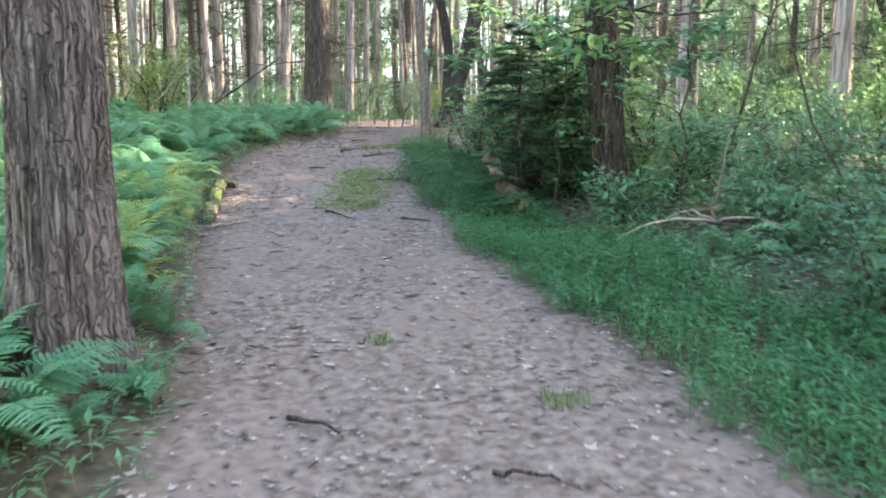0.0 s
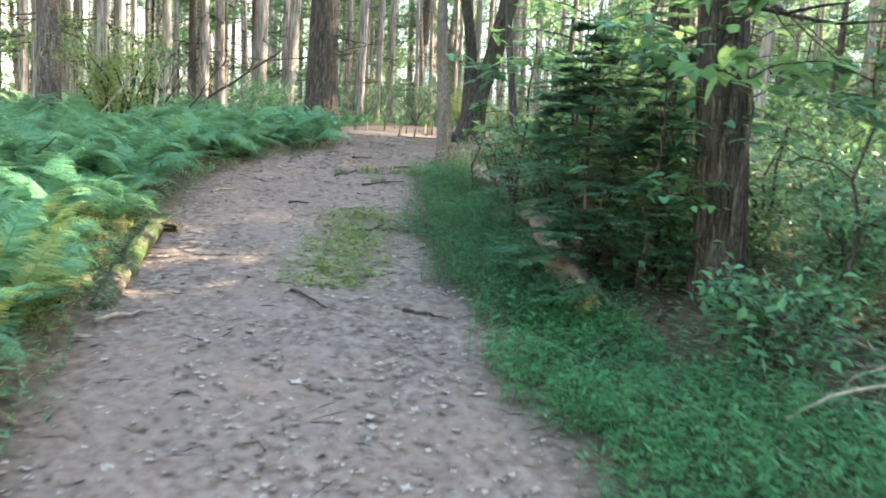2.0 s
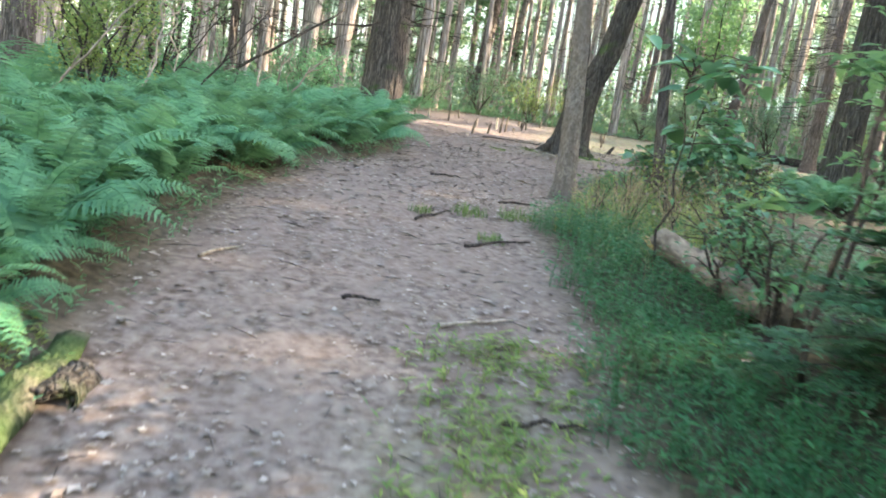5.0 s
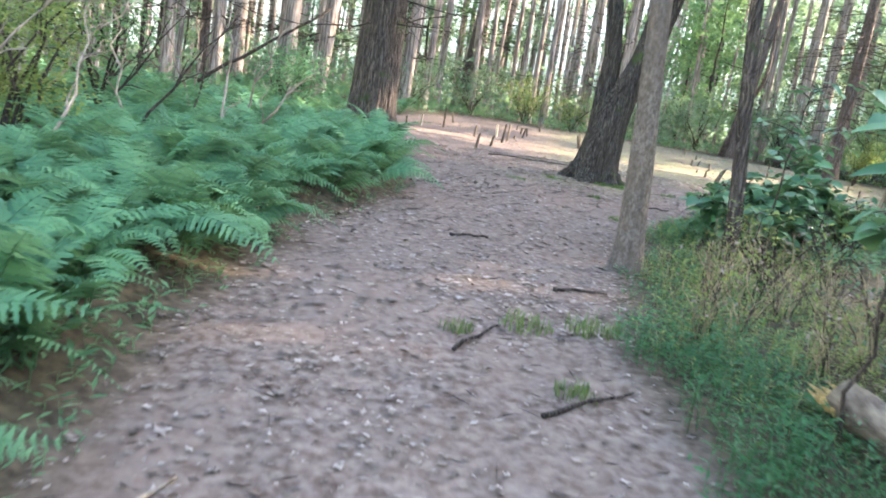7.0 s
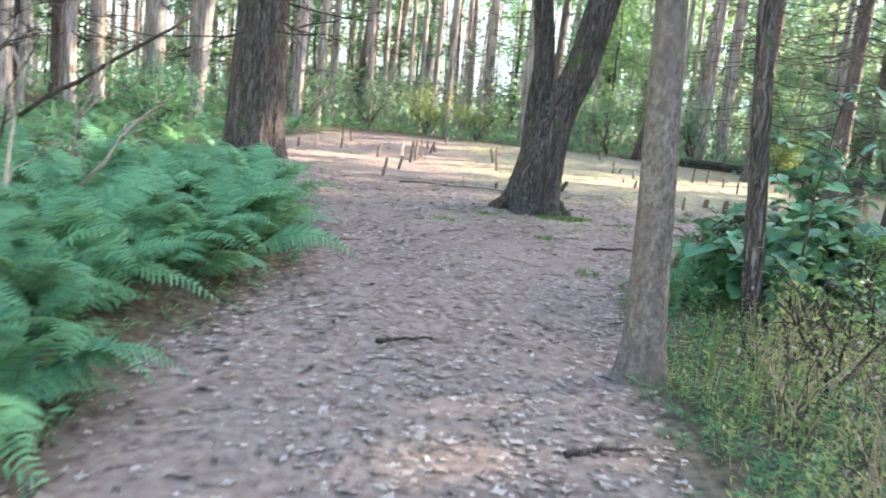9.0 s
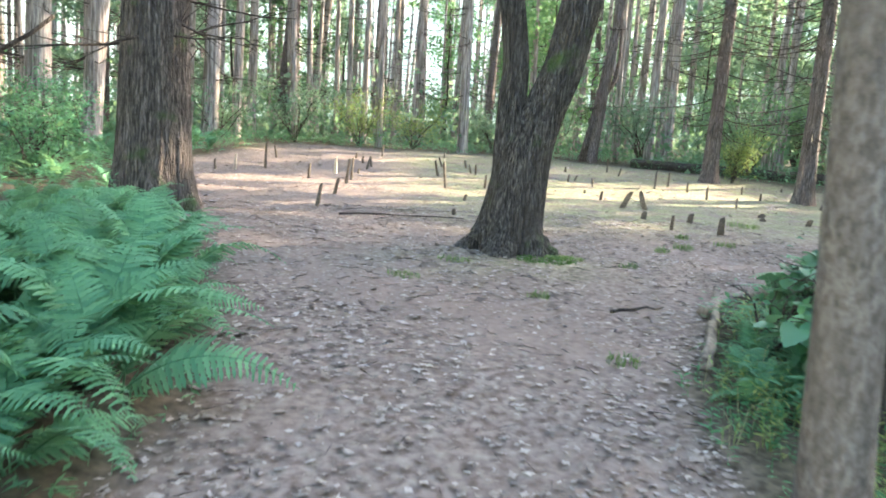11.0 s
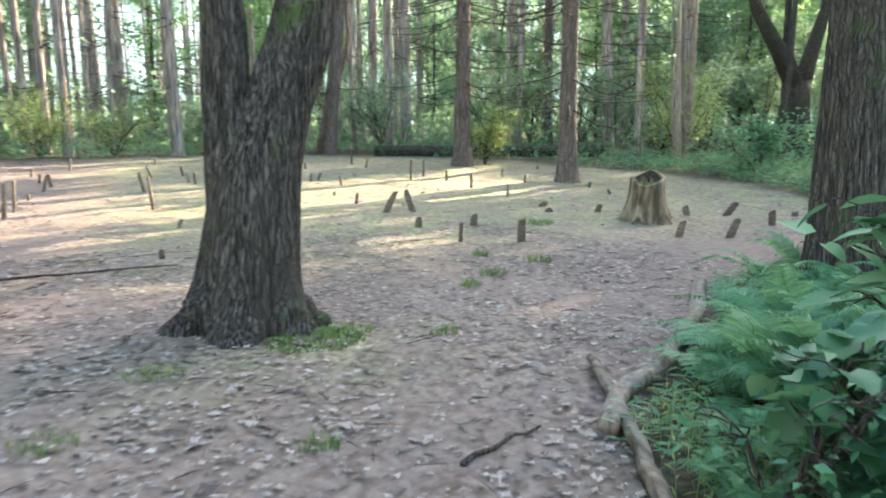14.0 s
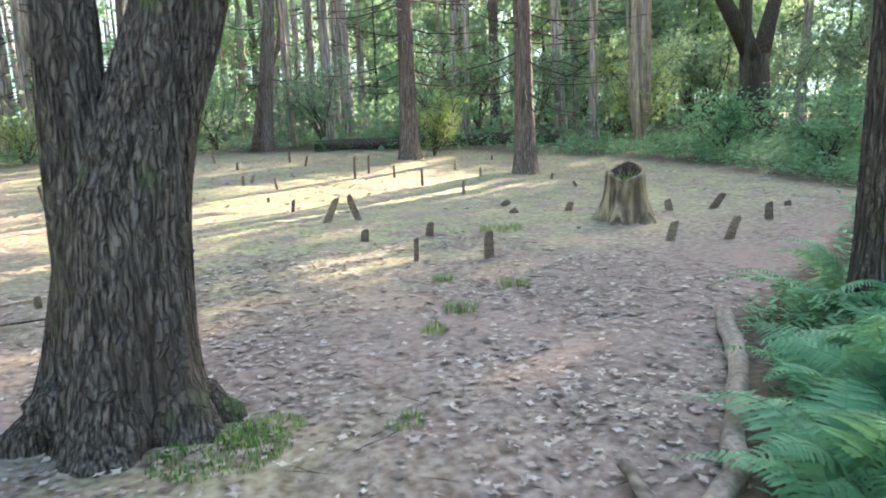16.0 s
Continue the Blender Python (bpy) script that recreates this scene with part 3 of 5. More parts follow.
while made < 210:
    if made < 130:
        x, y = random.uniform(-32, 34), random.uniform(33, 88)
    elif made < 175:
        x, y = random.choice((random.uniform(-30, -8), random.uniform(13, 42))), random.uniform(2, 40)
    else:
        x, y = random.uniform(-22, 24), random.uniform(-22, -4)
    if -4.6 < x < 14 and -3 < y < 38.5 or sun_gap(x, y, 1.2) or min(math.hypot(x - a, y - b) for a, b in taken) < 1.5:
        continue
    taken.append((x, y))
    woods_tree(x, y, random.uniform(0.2, 0.48), random.randrange(4), random.choice((BARK_HAZED, BARK_HAZED, BARK_HAZED, BARK_HAZED, BARK_PINE)), (random.gauss(0, 0.02), random.gauss(0, 0.02)), random.choice(LABELS))
    made += 1

made = 0
while made < 48:
    x, y = random.uniform(-26, -8), random.uniform(16, 44)
    if min(math.hypot(x - a, y - b) for a, b in taken) < 0.9:
        continue
    taken.append((x, y))
    woods_tree(x, y, random.uniform(0.13, 0.27), random.randrange(4), random.choice((BARK_HAZED, BARK_HAZED, BARK_GREY)), (random.gauss(0, 0.025), random.gauss(0, 0.02)), "slender straight pine pole in the dense wood", bare=made % 2 == 0)
    made += 1
poles = []
while len(poles) < 130:
    x, y = random.uniform(-30, 18), random.uniform(38.5, 80)
    if min(math.hypot(x - a, y - b) for a, b in taken) < 0.9:
        continue
    taken.append((x, y))
    v, f = TRUNK_SHAPES[random.randrange(4)]
    k, lx = random.uniform(0.13, 0.26) / 2, random.gauss(0, 0.025)
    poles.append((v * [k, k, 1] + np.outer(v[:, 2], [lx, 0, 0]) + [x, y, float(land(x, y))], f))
tagged(new("far_pine_poles", mesh_of("far_pine_poles", *join(*poles), BARK_HAZED, True)), "close-set slender pine trunks deep in the wood, paled for haze", "trees", kind="stuff")

LOW_CROWNS = [crown_mesh("crown", 8.5, 1.2, 2.6, 3200, 0.22, HAZED_LEAF, 5, False), crown_mesh("crown", 7.0, 0.9, 2.3, 2800, 0.2, YOUNG, 6, False), crown_mesh("crown", 10, 1.8, 3.0, 3300, 0.24, HAZED_LEAF, 7, False)]


def understory_tree(x, y):
    root = new("understory_tree")
    root.matrix_basis = place(x, y, 0.03)
    tagged(root, "leafy young broadleaf tree under the pines", "tree", "understory trees")
    k = random.randrange(3)
    pts = curve_points((0, 0, -0.1), (random.gauss(0, 0.4), random.gauss(0, 0.4), 7), 8, 0, 0.05, k)
    part("trunk", mesh_of("trunk", *tube(pts, np.linspace(0.08, 0.02, 8), 8, k, 0.1), BARK_OAK, True), root)
    part("crown", LOW_CROWNS[k], root, at=Matrix.Rotation(random.uniform(0, 6.28), 4, "Z"))


# background fill; those at x 20 to 36 also block the low sun
made = 0
while made < 106:
    if made < 30:
        x, y = random.uniform(-22, 30), random.uniform(42, 72)
    elif made < 56:
        x, y = random.uniform(20, 36), random.uniform(-8, 44)
    elif made < 60:
        x, y = random.uniform(5.5, 12), random.uniform(-6, 6)
    elif made < 70:
        x, y = random.uniform(-28, -11), random.uniform(4, 44)
    elif made < 80:
        x, y = random.uniform(-16, 16), random.uniform(-18, -5)
    else:
        x, y = random.uniform(6, 46), random.uniform(40, 64)
    if sun_gap(x, y, 1.5) or 20 < x < 36.5 and 10 < y - 0.325 * x < 12.5 and y < 27 or 13 < x < 25 and 27 < y < 37.5 or -5 < x < 12.5 and 16 < y < 41 or min(math.hypot(x - a, y - b) for a, b in taken) < 0.8:
        continue
    understory_tree(x, y)
    made += 1
# the last three are added out of view to shade path and shrubs
for x, y in ((29, 33), (32, 37), (36, 33), (34, 42), (29, 42), (40, 38), (38, 46), (26, 46), (13.4, 10.8), (14.8, 9.4), (16.4, 10.6)):
    understory_tree(x, y)

# trees added outside the view; their crowns keep low sun off the path
TALL_CROWN = crown_mesh("crown", 17, 8.2, 3.3, 2600, 0.36, CANOPY, 8, False)
TALL_AT = [(x, y, 1.0) for x in (16.8, 19.6, 22.6) for y in (5.0, 8.2, 11.4, 14.6, 17.8, 21.0, 24.0, 26.6)]
TALL_AT = [q for q in TALL_AT if not sun_gap(q[0], q[1], 1.7)]
TALL_AT += [(20.0, 24.7, 1.0), (23.2, 26.2, 1.0), (18.6, 25.2, 1.0), (24.2, 27.4, 1.0), (20.5, 23.7, 1.0), (17.4, 22.4, 0.8), (16.0, 18.9, 0.9), (21.0, 20.3, 1.0), (26.5, 27.3, 0.8), (27.0, 13.6, 1.0), (27.5, 11.8, 1.0), (26.4, 21.4, 1.0), (26.3, 24.4, 0.66), (27.5, 26.6, 0.9), (26.8, 29.2, 0.74), (30.2, 30.6, 0.8)]
for x, y, size in TALL_AT:
    root = new("shade_tree")
    root.matrix_basis = place(x + random.uniform(-0.4, 0.4), y + random.uniform(-0.4, 0.4), 0.03, 0.0, size)
    tagged(root, "tall broadleaf tree added out of view to block the low sun", "tree", "tall broadleaf trees")
    part("trunk", mesh_of("trunk", *tube(curve_points((0, 0, -0.1), (random.gauss(0, 0.5), random.gauss(0, 0.5), 14), 8, 0, 0.08, int(y)), np.linspace(0.19, 0.05, 8), 10, int(y), 0.1), BARK_HAZED, True), root)
    part("crown", TALL_CROWN, root, at=Matrix.Rotation(random.uniform(0, 6.28), 4, "Z"))


def many_stemmed(x, y, label, stems, mat, crown=2, size=0.8):
    root = new("multi_stemmed_tree")
    root.matrix_basis = place(x, y, 0.03)
    tagged(root, label, "tree")
    for i, (pts, radii) in enumerate(stems):
        part("trunk" if i == 0 else "fork_stem", mesh_of("stem", *tube(np.asarray(pts, float), radii, 14, i + 3, 0.12, (0.25, 0.5, 4) if i == 0 else None), mat, True), root)
    part("crown", CROWNS[crown], root, at=Matrix.Scale(size, 4))
    return root


many_stemmed(14.4, 30.3, "clump of thin sunlit yellow-brown stems at the clearing's edge",
             [stem([(0, 0, -0.1), (0.0, 0, 1), (-0.1, 0, 3), (-0.3, 0, 8)], 0.1, 0.04), stem([(0.15, 0, -0.1), (0.25, 0, 1), (0.15, 0.1, 3), (0.0, 0, 8)], 0.09, 0.04),
              stem([(0.35, 0.1, -0.1), (0.5, 0.1, 1), (0.52, 0.1, 3), (0.6, 0, 8)], 0.1, 0.04), stem([(-0.1, -0.1, -0.1), (-0.3, -0.1, 1), (-0.42, -0.1, 3), (-0.5, 0, 8)], 0.05, 0.02)], DEADWOOD)
many_stemmed(18.4, 29.8, "old dark tree forking low into spreading limbs",
             [stem([(0, 0, -0.1), (0, 0, 0.6), (-0.05, 0, 1.6), (-0.1, 0, 2.2)], 0.42, 0.36), stem([(-0.1, 0, 2.0), (-0.9, 0, 3.0), (-1.6, 0.2, 4), (-2.6, 0.3, 6.5)], 0.26, 0.1),
              stem([(0.1, 0, 1.9), (0.5, 0, 3.0), (1.0, 0, 4.2), (1.6, 0, 7)], 0.25, 0.1), stem([(-0.05, 0, 2.2), (-0.35, 0.2, 3.2), (-0.4, 0.2, 7)], 0.12, 0.06),
              stem([(-1.3, -0.3, -0.1), (-1.1, -0.3, 1.0), (-0.7, -0.2, 2.2), (-0.55, -0.2, 6)], 0.12, 0.06)], BARK_OAK)
many_stemmed(7.6, 37.4, "leaning brown double-stemmed tree behind the clearing",
             [stem([(0, 0, -0.1), (0.2, 0, 1.2), (0.45, 0, 3), (0.9, 0, 6)], 0.16, 0.07), stem([(0.25, 0, 1.6), (0.8, 0, 2.7), (0.9, 0, 3.4), (0.8, 0, 6)], 0.08, 0.04)], BARK_PINE, 1, 0.7)

# pale distance behind the last trees, with an uneven skyline
th = np.linspace(0, 2 * np.pi, 361)
top = 24 + 3 * np.sin(5 * th) + 2 * np.sin(13 * th + 1) + rng.normal(0, 0.8, 361)
top[-1] = top[0]
rim = np.stack([100 * np.sin(th), 20 + 100 * np.cos(th)], 1)
vb = np.concatenate([np.column_stack([rim, np.full(361, -3.0)]), np.column_stack([rim, 2 + top])])
q = np.arange(360)
tagged(new("backdrop", mesh_of("backdrop", vb, np.stack([q, q + 1, q + 362, q + 361], 1), HAZE)), "distant woodland beyond the trees, painted pale with haze and faintly glowing", "backdrop", kind="structure")

# ---- the stump and the stakes of the clearing ----


def stump(x, y):
    root = new("tree_stump")
    root.matrix_basis = place(x, y, 0.03)
    tagged(root, "hollow sawn tree stump, grey and mossy, standing in the clearing", "stump")
    h, sides = 0.57, 64
    th = np.linspace(0, 2 * np.pi, sides, endpoint=False)
    lob = 0.5 + 0.5 * np.cos(5 * th + 1)
    rings = []
    slant = 0.07 * (0.74 * np.cos(th) + 0.67 * np.sin(th)) + 0.015 * np.sin(3 * th)
    for z in np.linspace(0, h, 22):
        rr = 0.205 + 0.012 * np.cos(3 * th) + (0.07 + 0.15 * lob) * math.exp(-z / 0.19) + 0.002 * np.sin(17 * th + 3 * z) + rng.normal(0, 0.002, sides)
        rings.append(np.stack([np.cos(th) * rr, np.sin(th) * rr, z + slant * (z / h) ** 2], 1))
    rings.append(np.stack([np.cos(th) * 0.165, np.sin(th) * 0.165, h + 0.004 + slant + rng.normal(0, 0.006, sides)], 1))
    hollow = []
    for z, q in ((h - 0.002, 0.166), (h - 0.06, 0.15), (h - 0.3, 0.14), (h - 0.36, 0.01)):
        hollow.append(np.stack([np.cos(th) * q, np.sin(th) * q, z + slant * (1 if z > h - 0.1 else 0)], 1))
    k, j = np.meshgrid(np.arange(3), np.arange(sides), indexing="ij")
    a, b = k * sides + j, k * sides + (j + 1) % sides
    part("hollow", mesh_of("hollow", np.concatenate(hollow), np.stack([a, b, b + sides, a + sides], -1).reshape(-1, 4), BARK_TWIG, True), root, "dark rotted hollow")
    v = np.concatenate(rings)
    i, j = np.meshgrid(np.arange(len(rings) - 1), np.arange(sides), indexing="ij")
    a, b = i * sides + j, i * sides + (j + 1) % sides
    part("stump_shell", mesh_of("stump_shell", v, np.stack([a, b, b + sides, a + sides], -1).reshape(-1, 4), BARK_STUMP, True), root)
    p = np.stack([rng.normal(0, 0.07, 60), rng.normal(0, 0.07, 60), np.full(60, h - 0.3)], 1)
    part("sprout_tuft", mesh_of("sprout_tuft", *blades(p, rng.normal(0, 1, (60, 3)), rng.uniform(0.25, 0.42, 60), 0.012, 0.4), TUFT), root, "pale grass growing out of the hollow")
    return root


BARK_STUMP = bark("mossy_stump_wood", (0.1, 0.078, 0.052), (0.26, 0.21, 0.145), (0.19, 0.145, 0.09), 9, 0.05)
stump(6.27, 23.2)


def stake_mesh(w, d, h, seed, mat):
    """A weathered board or post with a worn, slanting head and eased edges."""
    r = np.random.default_rng(seed)
    bm = bmesh.new()
    bmesh.ops.create_cube(bm, size=1)
    bmesh.ops.bevel(bm, geom=list(bm.edges), offset=0.12, segments=1, affect="EDGES")
    for vtx in bm.verts:
        t = vtx.co.z + 0.5
        vtx.co.x = vtx.co.x * w * (1 - 0.12 * t) + r.normal(0, w * 0.04)
        vtx.co.y = vtx.co.y * d * (1 - 0.1 * t) + r.normal(0, d * 0.05)
        vtx.co.z = t * 1.18 - 0.18 + (vtx.co.x / w * r.uniform(0.05, 0.25) if t > 0.7 else 0)
        vtx.co.z *= h
    m = bpy.data.meshes.new("wooden_stake")
    bm.to_mesh(m)
    bm.free()
    m.materials.append(mat)
    return m


STAKE_BOARD = [stake_mesh(0.085, 0.03, 1, s, STAKEWOOD) for s in (1, 2, 3)]
STAKE_POST = [stake_mesh(0.045, 0.04, 1, s, STAKEWOOD) for s in (4, 5, 6)]
STAKE_PALE = [stake_mesh(0.06, 0.035, 1, 7, PALEWOOD)]


def stake(x, y, h, lean, meshes, label):
    ob = new("wooden_stake", random.choice(meshes))
    ob.matrix_basis = (place(x, y) @ Matrix.Rotation(radians(-33 + random.uniform(-12, 12)), 4, "Z") @ Matrix.Rotation(radians(lean), 4, "Y")
                       @ Matrix.Rotation(radians(random.uniform(-9, 9)), 4, "X") @ Matrix.Diagonal((1, 1, h, 1)))
    return tagged(ob, label, "stake", "stakes of the clearing")


ROW_A = [(4.15, 25.56, 0.31, -18), (3.47, 24.17, 0.13, 5), (3.75, 25.59, 0.32, 25), (4.11, 23.94, 0.15, 8), (3.77, 22.49, 0.24, 0), (5.64, 24.45, 0.08, 60), (6.03, 25.09, 0.1, 50),
         (6.27, 24.14, 0.12, 20), (5.55, 22.0, 0.19, 12), (5.96, 21.66, 0.23, 18), (7.44, 22.94, 0.22, 35), (7.17, 22.03, 0.18, 0), (8.25, 22.49, 0.06, 0), (6.98, 23.19, 0.13, -10)]
for q in ROW_A:
    stake(*q, STAKE_BOARD, "short weathered grey-brown board stuck upright in mossy ground" if abs(q[3]) < 15 else "weathered board leaning over in mossy ground")
ROW_B = [(3.27, 22.88, 0.21, 2), (6.59, 26.72, 0.21, 0), (6.69, 28.0, 0.28, 0), (7.02, 29.44, 0.23, 0), (7.03, 30.4, 0.35, 2), (6.31, 29.62, 0.4, 0), (6.77, 33.47, 0.37, 0), (6.65, 32.41, 0.21, 15),
         (4.73, 29.37, 0.17, -10), (3.9, 26.9, 0.18, 10), (4.05, 28.1, 0.07, 0), (5.48, 34.62, 0.25, -10), (5.34, 32.82, 0.14, 0), (4.79, 30.66, 0.15, 20), (4.56, 30.46, 0.15, 0)]
ROW_C = [(8.4, 29.47, 0.17, 0), (8.15, 28.34, 0.15, 0), (8.66, 27.05, 0.11, 10), (8.18, 25.96, 0.1, -30), (9.15, 26.24, 0.07, 0), (10.26, 30.7, 0.1, 0), (-1.44, 23.81, 0.3, 5), (-1.1, 25.58, 0.26, 12),
         (-3.18, 28.72, 0.2, 0), (-2.26, 29.23, 0.51, 4), (-2.07, 31.87, 0.29, -8), (-1.45, 27.84, 0.27, 0), (-0.79, 27.38, 0.44, 4), (-0.64, 28.13, 0.42, 3), (-0.39, 29.45, 0.1, 0)]
ROW_D = [(-0.11, 30.51, 0.28, 12), (0.05, 31.09, 0.23, -15), (-0.13, 33.13, 0.18, 10), (0.65, 34.15, 0.25, 0), (1.06, 27.48, 0.47, -5), (2.54, 32.31, 0.19, -10), (2.33, 30.86, 0.21, -15), (2.39, 30.64, 0.23, 0),
         (1.97, 28.08, 0.26, 0), (1.91, 32.2, 0.25, -20), (2.49, 34.87, 0.17, 0), (0.36, 23.4, 0.09, 0), (0.99, 25.59, 0.11, 15), (-0.08, 31.87, 0.17, 10), (1.32, 29.64, 0.33, -10)]
for row in (ROW_B, ROW_C, ROW_D):
    for q in row:
        stake(*q, STAKE_POST, "thin dark weathered wooden stake stuck in the leaf mould" if abs(q[3]) < 9 else "thin weathered wooden stake leaning in the ground")
for q in ((-2.82, 28.75, 0.3, 0), (-0.88, 29.12, 0.32, 0)):
    stake(*q, STAKE_PALE, "pale freshly split wooden stake standing in the ground")

# ---- fallen wood ----
BARK_MOSSY = bark("mossy_log_bark", (0.05, 0.04, 0.03), (0.16, 0.13, 0.1), None, 24, 0.26)


def log(name, label, a, b, r0, r1, mat, seed, sides=18, n=16, sag=0.0, wobble=0.01, broken=None, category="log", stubs=(), via=()):
    root = new(name)
    root.location = a
    tagged(root, label, category)
    pts = curve_points((0, 0, 0), np.subtract(b, a), n, sag, wobble, seed)
    if via:
        knots = np.array([a, *via, b]) - np.array(a)
        s = np.concatenate([[0], np.cumsum(np.linalg.norm(np.diff(knots, axis=0), axis=1))])
        t = np.linspace(0, s[-1], n)
        pts = np.stack([np.interp(t, s, knots[:, c]) for c in range(3)], 1) + np.random.default_rng(seed).normal(0, wobble, (n, 3))
    part("log_body", mesh_of("log_body", *tube(pts, np.linspace(r0, r1, n), sides, seed, 0.24), mat, True), root)
    if broken is not None:
        ax = unit(np.subtract(a, b)) if broken == 0 else unit(np.subtract(b, a))
        e, rr = (pts[0], r0) if broken == 0 else (pts[-1], r1)
        r = np.random.default_rng(seed)
        pcs = []
        for i in range(14):
            o = unit(np.cross(ax, r.normal(0, 1, 3))) * rr * r.uniform(0.1, 0.8)
            pcs.append(tube(np.stack([e + o - ax * 0.05, e + o + ax * 0.04, e + o * 0.8 + ax * r.uniform(0.06, 0.2)]), [rr * 0.28, rr * 0.22, 0.004], 5, i, 0.1))
        tagged(part("splintered_end", mesh_of("splintered_end", *join(*pcs), ROTWOOD), root, "yellow splintered broken end"), kind="stuff")
    for t, d, ln in stubs:
        q = pts[int(t * (n - 1))]
        part("branch_stub", mesh_of("branch_stub", *tube(curve_points(q, q + np.array(d) * ln, 5, 0, 0.006, 3), np.linspace(r1 * 0.5, r1 * 0.15, 5), 7, 2, 0.1), mat, True), root)
    return root


def on(x, y, up=0.0):
    return (x, y, float(land(x, y)) + up)


log("fallen_log", "broken rotting log with a yellow splintered end under the shrubs", on(0.75, 7.36, 0.14), on(0.62, 9.2, 0.32), 0.1, 0.07, ROTTING, 5, wobble=0.025, broken=0, stubs=((0.25, (-0.7, -0.5, 0.3), 0.22),))
log("fallen_log", "short barkless log with a broken yellow end among grass", on(0.27, 12.25, 0.17), on(0.75, 10.9, 0.1), 0.1, 0.1, ROTTING, 6, broken=0)
log("fallen_log", "bleached curved log lying along the edge of the ferns", on(3.65, 20.02, 0.05), on(1.2, 18.36, 0.04), 0.05, 0.045, DEADWOOD, 7, n=26, wobble=0.008,
    via=[on(2.85, 19.36, 0.06), on(2.2, 18.92, 0.07), on(1.93, 18.72, 0.09), on(1.5, 18.6, 0.07)], stubs=((0.7, (-0.3, 0.3, 0.4), 0.12),))
log("fallen_log", "pale crooked log edging the path beside broad-leaved plants", on(1.72, 19.06, 0.06), on(0.58, 17.2, 0.04), 0.024, 0.042, ROTTING, 8, n=24, wobble=0.005, via=[on(1.45, 18.6, 0.05), on(1.22, 18.22, 0.05)])
log("mossy_log", "half-buried mossy log along the path's bank", on(-2.62, 9.5, 0.0), on(-2.12, 7.0, -0.03), 0.06, 0.07, BARK_MOSSY, 9, sag=0.05, wobble=0.015)
log("fallen_log", "far fallen trunk lying across the wood's edge", on(8.5, 35.8, 0.15), on(14.5, 33.2, 0.15), 0.13, 0.17, BARK_OAK, 10)
STICKS = [(-1.0, 10.42, 0.45, 35), (-1.62, 10.5, 0.2, 5), (-0.97, 7.4, 0.42, -50), (-0.22, 7.29, 0.3, -20), (-0.72, 9.4, 0.35, 12), (-1.9, 6.9, 0.4, 40), (-1.43, 12.83, 0.5, 60), (-0.9, 12.2, 0.6, 38),
          (0.3, 2.6, 0.25, -20), (-0.55, 3.05, 0.3, -35), (-2.5, 10.9, 0.4, 70), (-0.7, 14.1, 0.4, 12), (-1.5, 15.4, 0.35, 20), (0.75, 18.5, 0.5, 15), (-0.4, 23.0, 1.6, -4), (0.1, 23.6, 1.2, 2)]
for i, (x, y, ln, az) in enumerate(STICKS):
    dx, dy = math.cos(radians(az)) * ln / 2, math.sin(radians(az)) * ln / 2
    pts = curve_points(on(x - dx, y - dy, 0.015), on(x + dx, y + dy, 0.02), 7, 0.01, 0.008, i)
    ob = new("stick", mesh_of("stick", *tube(pts, np.linspace(0.013, 0.006, 7), 7, i, 0.15), BARK_TWIG if i % 5 else DEADWOOD, True))
    tagged(ob, "dead brown stick lying on the leaf litter" if i % 5 else "bleached dry stick lying on the leaf litter", "stick", "sticks on the path")

# ---- ferns ----


def pinnae(p, d, n, length, width):
    """Narrow leaf blades with lobed edges, sagging towards the tip. Twelve triangles each."""
    p, d, n = np.asarray(p, float), unit(np.asarray(d, float)), np.asarray(n, float)
    s = unit(np.cross(d, n))
    n = np.cross(s, d)
    length, width = np.asarray(length, float)[:, None], np.asarray(width, float)[:, None]
    rib = [p + d * length * a - n * length * 0.22 * a * a for a in (0.0, 0.25, 0.55, 1.0)]
    edge = []
    for sg in (1, -1):
        for a, w in ((0.06, 0.42), (0.2, 0.52), (0.25, 0.26), (0.46, 0.45), (0.52, 0.2), (0.76, 0.3)):
            edge.append(p + d * length * a + s * width * (w * sg) - n * (length * 0.22 * a * a - width * 0.1 * w))
    v = np.stack(rib + edge, 1).reshape(-1, 3)
    half = [(0, 4, 5), (0, 5, 6), (0, 6, 1), (1, 6, 7), (1, 7, 8), (1, 8, 2), (2, 8, 9), (2, 9, 3)]
    f = np.array(half + [tuple(k if k < 4 else k + 6 for k in q)[::-1] for q in half])
    return v, (f[None] + 16 * np.arange(len(p))[:, None, None]).reshape(-1, 3)


